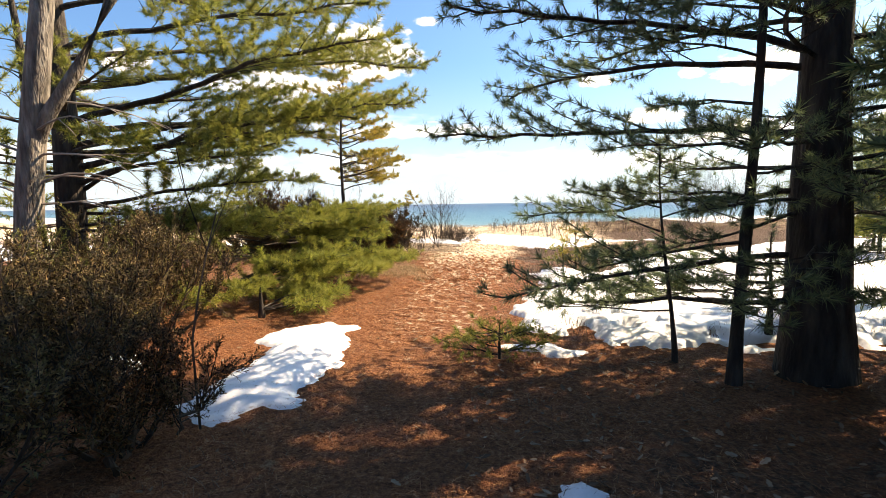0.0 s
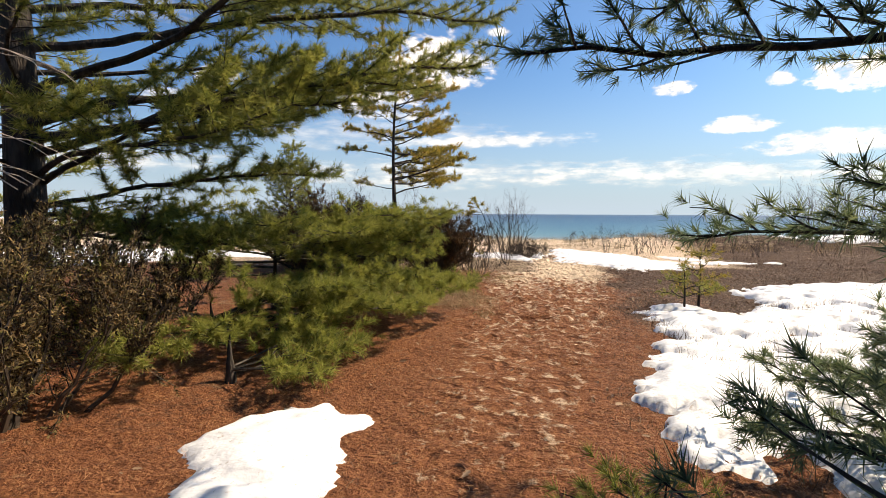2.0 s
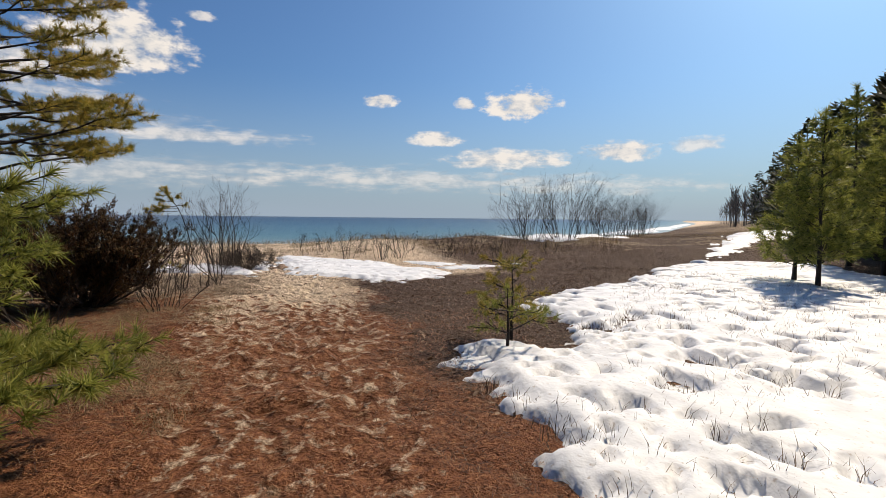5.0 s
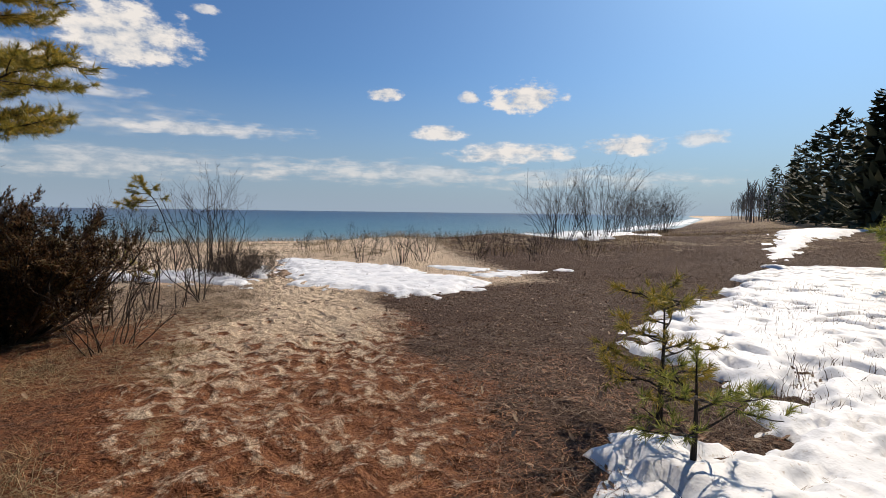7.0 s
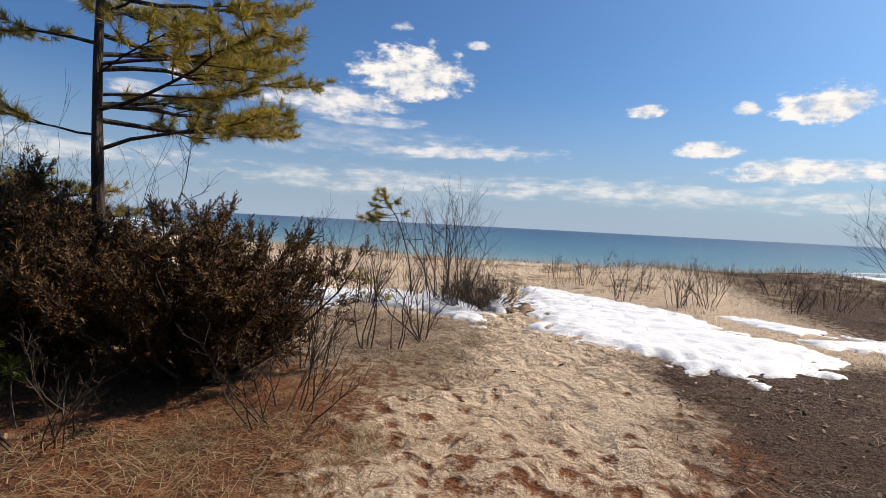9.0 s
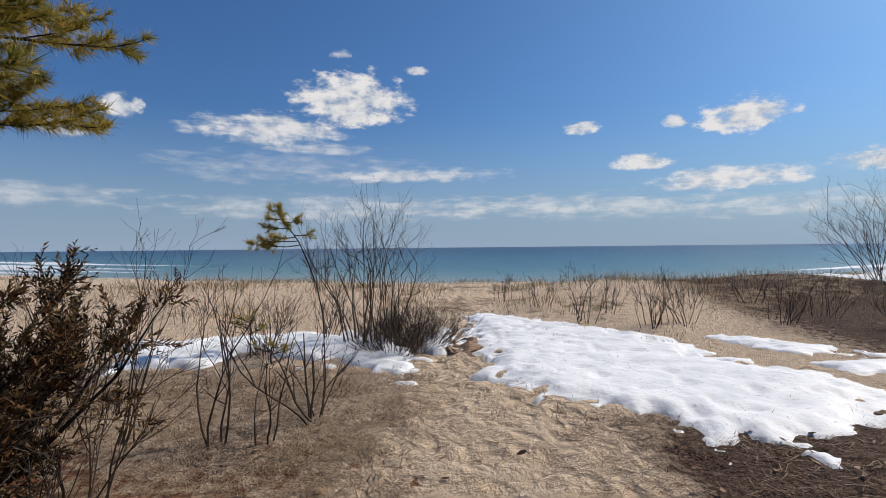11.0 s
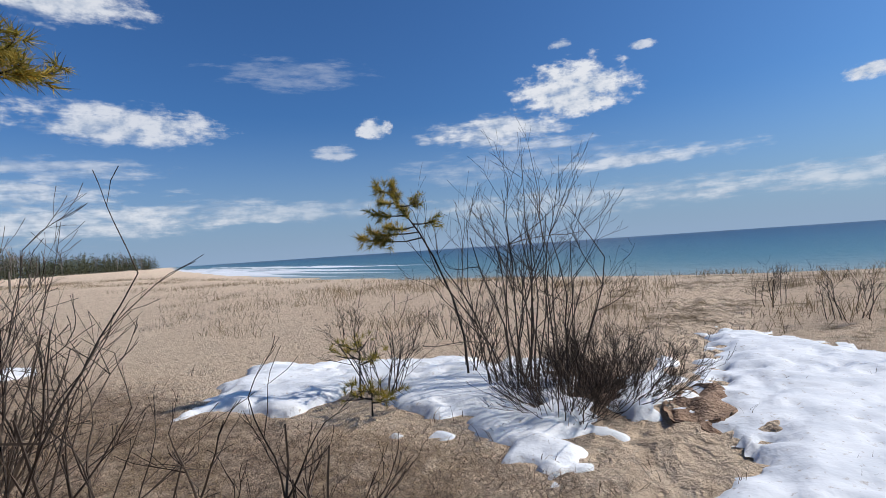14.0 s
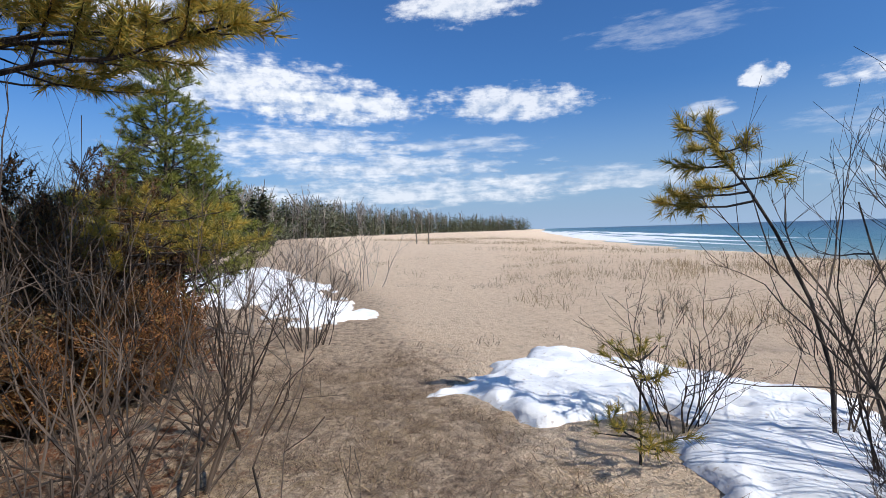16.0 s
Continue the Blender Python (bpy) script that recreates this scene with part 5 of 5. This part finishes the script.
# ---- grass, litter, leaves ----
def blades(name, label, spots, per, height, seed, material, lean=0.35, width=0.0022, radius=0.09):
    """Tufts of dry blades; spots (n, 2)."""
    rng = np.random.default_rng(seed)
    spots = np.repeat(np.asarray(spots, float), per, 0)
    n = len(spots)
    xy = spots + rng.normal(size=(n, 2)) * radius
    z = gz(xy[:, 0], xy[:, 1])
    h = height * rng.uniform(0.4, 1.15, n)
    d = rng.normal(size=(n, 2)) * lean
    a = rng.uniform(0, np.pi, n)
    s = np.stack([np.cos(a), np.sin(a), np.zeros(n)], -1) * width
    b = np.concatenate([xy, z[:, None] - 0.01], 1)
    m = b + np.concatenate([d * h[:, None] * 0.35, h[:, None] * (0.62 / (1 + 0.5 * lean))], 1)
    t = b + np.concatenate([d * h[:, None], h[:, None] * (0.95 - 0.25 * np.abs(d).sum(1))[:, None]], 1)
    v = np.stack([b - s, b + s, m + s * 0.8, m - s * 0.8, t], 1).reshape(-1, 3)
    k = np.arange(n)[:, None] * 5
    f = np.concatenate([k + [0, 1, 2], k + [0, 2, 3], k + [3, 2, 4]], 0)
    return tagged(part(name, v, f, material), label, "grass", kind="stuff")


def scatter(rng, n, x0, x1, y0, y1, keep=None):
    p = np.stack([rng.uniform(x0, x1, n), rng.uniform(y0, y1, n)], -1)
    return p if keep is None else p[keep(p[:, 0], p[:, 1])]


G = np.random.default_rng(500)
blades("marram_grass", "dry dune grass on the ridge", scatter(G, 900, -14, 14, 25, 33, lambda x, y: (np.abs(x - trail(y)) > 0.8) & (vnoise(x, y, 2.2, 31) > 0.42)), 10, 0.40, 501, M_GRASS, 0.45, 0.004, 0.18)
blades("marram_grass", "dry dune grass before the beach", scatter(G, 3200, -60, 50, 32, 47, lambda x, y: (vnoise(x, y, 4.5, 32) > 0.45) & (y < shore(x) - 7)), 7, 0.36, 502, M_GRASS, 0.5, 0.007, 0.35)
blades("brush_grass", "dead grass and twigs over dark litter", scatter(G, 6500, 0.2, 9, 9.5, 20, lambda x, y: (x - trail(y) > 0.75) & (vnoise(x, y, 0.7, 33) > 0.40)), 9, 0.062, 503, M_BRUSH, 2.3, 0.003, 0.12)
blades("brush_grass", "dead grass over grey litter", scatter(G, 3000, -7, -1.2, 16.6, 20.5, lambda x, y: vnoise(x, y, 0.8, 34) > 0.36), 10, 0.085, 504, M_STRAW, 1.5, 0.0024, 0.1)
blades("brush_grass", "matted tan grass by the path", scatter(G, 1300, -6.0, -1.5, 10.6, 15.6, lambda x, y: vnoise(x, y, 0.7, 42) > 0.55), 16, 0.17, 505, M_GRASS, 1.1, 0.0022, 0.1)
blades("snow_stems", "dead stems poking through the snow field", scatter(G, 5200, 0.9, 11, 6.2, 18, lambda x, y: (vnoise(x, y, 1.1, 35) > 0.38) & ((y < 12.0) | (x > 2.9 + 1.0 * (y - 12.5)))), 5, 0.22, 506, M_STRAW, 0.35, 0.0030, 0.05)
blades("snow_stems", "dead stems poking through the snow bank", scatter(G, 60, -0.6, 3, 18.6, 24), 4, 0.16, 507, M_STRAW, 0.5, 0.0022, 0.05)
blades("path_grass", "sparse dry grass at the path's edge", scatter(G, 520, -2.4, 1.6, 1.5, 12.5, lambda x, y: np.abs(x - trail(y)) > 0.55), 8, 0.10, 508, M_STRAW, 1.0, 0.002, 0.1)
blades("dune_stubble", "scattered dry stubble on the sand", scatter(G, 500, -14, 6, 20.5, 27, lambda x, y: vnoise(x, y, 1.5, 36) > 0.5), 7, 0.17, 509, M_STRAW, 0.7, 0.003, 0.1)
blades("field_brush", "low brown brush over the open dune", scatter(G, 2600, 4, 40, 14, 45, lambda x, y: (vnoise(x, y, 3.0, 37) > 0.42) & (y < shore(x) - 12)), 8, 0.17, 510, M_BRUSH, 1.6, 0.006, 0.2)


blades("marram_grass", "dry dune grass clumps on open sand", scatter(G, 420, -24, -2, 23.5, 33, lambda x, y: vnoise(x, y, 2.6, 44) > 0.6), 9, 0.30, 511, M_GRASS, 0.55, 0.004, 0.16)


def flat_litter(name, label, spots, length, width, seed, material):
    """Fallen needles: slim slivers lying on the ground at all angles."""
    rng = np.random.default_rng(seed)
    n = len(spots)
    a = rng.uniform(0, 2 * np.pi, n)
    l = length * rng.uniform(0.5, 1.3, n)
    d = np.stack([np.cos(a), np.sin(a)], -1)
    s = np.stack([-np.sin(a), np.cos(a)], -1) * width
    p0, p1 = spots - d * l[:, None] / 2, spots + d * l[:, None] / 2

    def lift(q, dz):
        return np.concatenate([q, (gz(q[:, 0], q[:, 1]) + dz)[:, None]], 1)

    dz = rng.uniform(0.004, 0.022, n)
    v = np.stack([lift(p0 - s, dz), lift(p0 + s, dz), lift(p1, dz + rng.uniform(0, 0.02, n))], 1).reshape(-1, 3)
    return tagged(part(name, v, np.arange(3 * n).reshape(-1, 3), material), label, "litter", kind="stuff")


flat_litter("needle_litter", "orange fallen pine needles over the path", scatter(G, 42000, -4.5, 2.2, 1.6, 14.5, lambda x, y: vnoise(x, y, 0.4, 38) > 0.3), 0.10, 0.0022, 520, M_LITTER)
flat_litter("needle_litter", "fallen needles before the junipers", scatter(G, 12000, -7, 0.6, 11, 16.4, lambda x, y: vnoise(x, y, 0.5, 39) > 0.4), 0.10, 0.0022, 521, M_LITTER)
flat_litter("twig_litter", "grey twig and straw litter on sand", scatter(G, 16000, -7, -1.0, 16.5, 20.4, lambda x, y: vnoise(x, y, 0.6, 40) > 0.35), 0.10, 0.0022, 522, M_STRAW)
flat_litter("twig_litter", "grey twig and straw litter by the snow", scatter(G, 30000, 0.1, 7, 9, 19, lambda x, y: vnoise(x, y, 0.6, 41) > 0.35), 0.10, 0.0026, 523, M_BRUSH)

flat_litter("grass_litter", "pale matted grass strands lying on litter", scatter(G, 11000, -6.5, -1.5, 10.4, 15.8, lambda x, y: vnoise(x, y, 0.8, 45) > 0.55), 0.26, 0.0028, 524, M_GRASS)
flat_litter("grass_litter", "pale matted grass strands on grey litter", scatter(G, 9000, -6.5, -1.0, 16.0, 20.6, lambda x, y: vnoise(x, y, 0.7, 46) > 0.4), 0.20, 0.0026, 525, M_GRASS)
flat_litter("grass_litter", "dark dead stems lying over brush", scatter(G, 12000, 0.6, 8, 9.6, 19, lambda x, y: vnoise(x, y, 0.7, 47) > 0.4), 0.22, 0.0034, 526, M_STRAW)


def leaves():
    """Curled fallen oak leaves."""
    rng = np.random.default_rng(530)
    out = [(0, -0.05), (0.016, -0.03), (0.010, -0.015), (0.026, 0.0), (0.014, 0.015), (0.022, 0.032), (0.0, 0.055), (-0.022, 0.032), (-0.014, 0.015), (-0.026, 0.0), (-0.010, -0.015), (-0.016, -0.03)]
    v = np.array([(x, y, 0.5 * abs(x) + 4 * y * y) for x, y in out])
    f = np.array([[0, i, i + 1] for i in range(1, 11)])
    p = np.concatenate([scatter(rng, 420, -0.2, 3.0, 2.0, 5.2), scatter(rng, 160, -3, 1.5, 2.0, 9), scatter(rng, 260, 0.6, 4.5, 10.5, 14), scatter(rng, 160, -6, 0, 10, 19), scatter(rng, 1300, 0.7, 6, 10, 18.6, lambda x, y: vnoise(x, y, 0.8, 43) > 0.4)])
    at = np.concatenate([p, (gz(p[:, 0], p[:, 1]) + 0.015)[:, None]], 1)
    ahead = rng.normal(size=(len(p), 3)) * 0.35 + np.array([0, 0, 1])
    vv, ff = spread(v, f, at, ahead, rng.uniform(0.35, 0.85, len(p)), rng)
    tagged(part("fallen_leaves", vv, ff, M_LEAF), "curled brown oak leaves on the ground", "leaves", kind="stuff")


leaves()

# ---- clouds ----
CLOUDS = [  # azimuth to the right of +y, elevation, width, height in degrees, thickness, softness
    (-14.6, 15.6, 15.0, 7.4, 1.0, 0.3), (-23.5, 12.4, 20.0, 4.0, 0.9, 0.6), (-36.8, 13.6, 4.6, 2.6, 0.9, 0.3), (-41.5, 11.0, 5.5, 2.4, 0.6, 0.6), (-17.6, 10.6, 16.0, 1.6, 0.6, 0.7),
    (-8.5, 8.0, 26.0, 2.2, 0.7, 0.8), (-61.0, 13.5, 20.0, 5.0, 0.85, 0.5), (10.5, 12.5, 5.0, 2.0, 0.95, 0.3), (-15.7, 20.4, 3.0, 1.2, 0.7, 0.4), (-7.5, 19.0, 3.4, 1.2, 0.8, 0.4),
    (26.0, 12.2, 10.0, 4.2, 1.0, 0.25), (19.8, 12.4, 3.0, 1.6, 0.95, 0.3), (16.6, 8.6, 7.0, 2.2, 0.95, 0.4), (24.5, 6.4, 17.0, 3.0, 0.95, 0.5), (36.4, 7.1, 10.0, 2.8, 0.95, 0.4), (43.5, 7.5, 6.6, 2.2, 0.7, 0.5),
    (-90.0, 15.4, 30.0, 7.0, 0.95, 0.5), (-80.0, 13.6, 26.0, 5.4, 0.95, 0.5), (-66.4, 23.6, 19.0, 5.4, 0.9, 0.5), (-85.0, 9.6, 34.0, 4.4, 0.85, 0.7),
    (-76.0, 7.2, 40.0, 3.6, 0.8, 0.8), (-66.0, 9.4, 22.0, 2.4, 0.6, 0.9), (-72.0, 4.4, 56.0, 4.6, 0.75, 0.8), (-102.0, 22.0, 26.0, 8.0, 0.9, 0.5), (-50.0, 5.0, 40.0, 3.4, 0.5, 0.9),
    (9.6, 4.2, 40.0, 3.4, 0.55, 0.9), (-14.0, 4.2, 50.0, 4.0, 0.5, 0.9), (32.0, 3.6, 34.0, 3.0, 0.5, 0.9), (-45.0, 19.0, 20.0, 4.0, 0.28, 1.0), (-20.0, 8.6, 34.0, 5.0, 0.3, 1.0),
]


def cloud(az, el, w, h, thick, soft, seed):
    nx, nz, dist = 32, 14, 3600.0
    u, v = np.meshgrid(np.linspace(-1, 1, nx), np.linspace(-1, 1, nz))
    a, e = np.radians(az + u * w * 0.62), np.radians(el + v * h * 0.66)
    bulge = dist * (1 + 0.02 * (u * u + v * v))
    p = np.stack([bulge * np.sin(a) * np.cos(e), bulge * np.cos(a) * np.cos(e), bulge * np.sin(e)], -1).reshape(-1, 3)
    i = (np.arange(nz - 1)[:, None] * nx + np.arange(nx - 1)[None]).ravel()
    ob = part("cloud", p, np.stack([i, i + 1, i + nx + 1, i + nx], -1), M_CLOUD)
    r = np.sqrt(u * u + np.where(v < 0, 1.5, 1.0) * v * v).ravel()
    at = ob.data.attributes.new("body", "FLOAT", "POINT")
    at.data.foreach_set("value", (0.28 - 1.0 * r ** 1.9).astype(np.float32))
    at = ob.data.attributes.new("soft", "FLOAT", "POINT")
    at.data.foreach_set("value", np.full(nx * nz, soft, np.float32))
    at = ob.data.attributes.new("thick", "FLOAT", "POINT")
    at.data.foreach_set("value", (np.full(nx * nz, thick) * step(1.0, 0.8, r)).astype(np.float32))
    tagged(ob, "white fair-weather cloud in a blue sky", "cloud", "clouds", kind="structure")


for k, row in enumerate(CLOUDS):
    cloud(*row, k)


def haze_glow():
    """Glowing see-through ring that paints pale haze over the far horizon."""
    m = bpy.data.materials.new("glowing_haze")
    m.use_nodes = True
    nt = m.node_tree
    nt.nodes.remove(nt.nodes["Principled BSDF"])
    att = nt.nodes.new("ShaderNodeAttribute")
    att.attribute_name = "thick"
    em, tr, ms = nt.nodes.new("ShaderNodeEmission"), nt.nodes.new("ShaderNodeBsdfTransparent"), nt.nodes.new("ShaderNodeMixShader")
    # haze brightness is plain emission, faded upward by thick
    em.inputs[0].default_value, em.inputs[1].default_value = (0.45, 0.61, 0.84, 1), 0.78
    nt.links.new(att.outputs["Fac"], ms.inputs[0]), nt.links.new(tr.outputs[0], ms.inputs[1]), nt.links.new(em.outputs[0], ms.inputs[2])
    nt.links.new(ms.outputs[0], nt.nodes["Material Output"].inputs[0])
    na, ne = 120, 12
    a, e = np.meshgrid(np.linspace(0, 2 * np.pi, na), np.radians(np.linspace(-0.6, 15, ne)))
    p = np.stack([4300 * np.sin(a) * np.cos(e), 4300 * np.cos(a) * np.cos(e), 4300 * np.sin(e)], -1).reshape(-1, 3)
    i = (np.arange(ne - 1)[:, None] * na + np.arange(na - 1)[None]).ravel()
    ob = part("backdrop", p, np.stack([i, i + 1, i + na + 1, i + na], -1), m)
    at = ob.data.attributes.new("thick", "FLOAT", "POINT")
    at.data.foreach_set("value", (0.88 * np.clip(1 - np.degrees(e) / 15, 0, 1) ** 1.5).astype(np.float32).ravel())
    tagged(ob, "glowing backdrop ring that paints pale blue haze over the far lake horizon", "sky", kind="structure")


haze_glow()
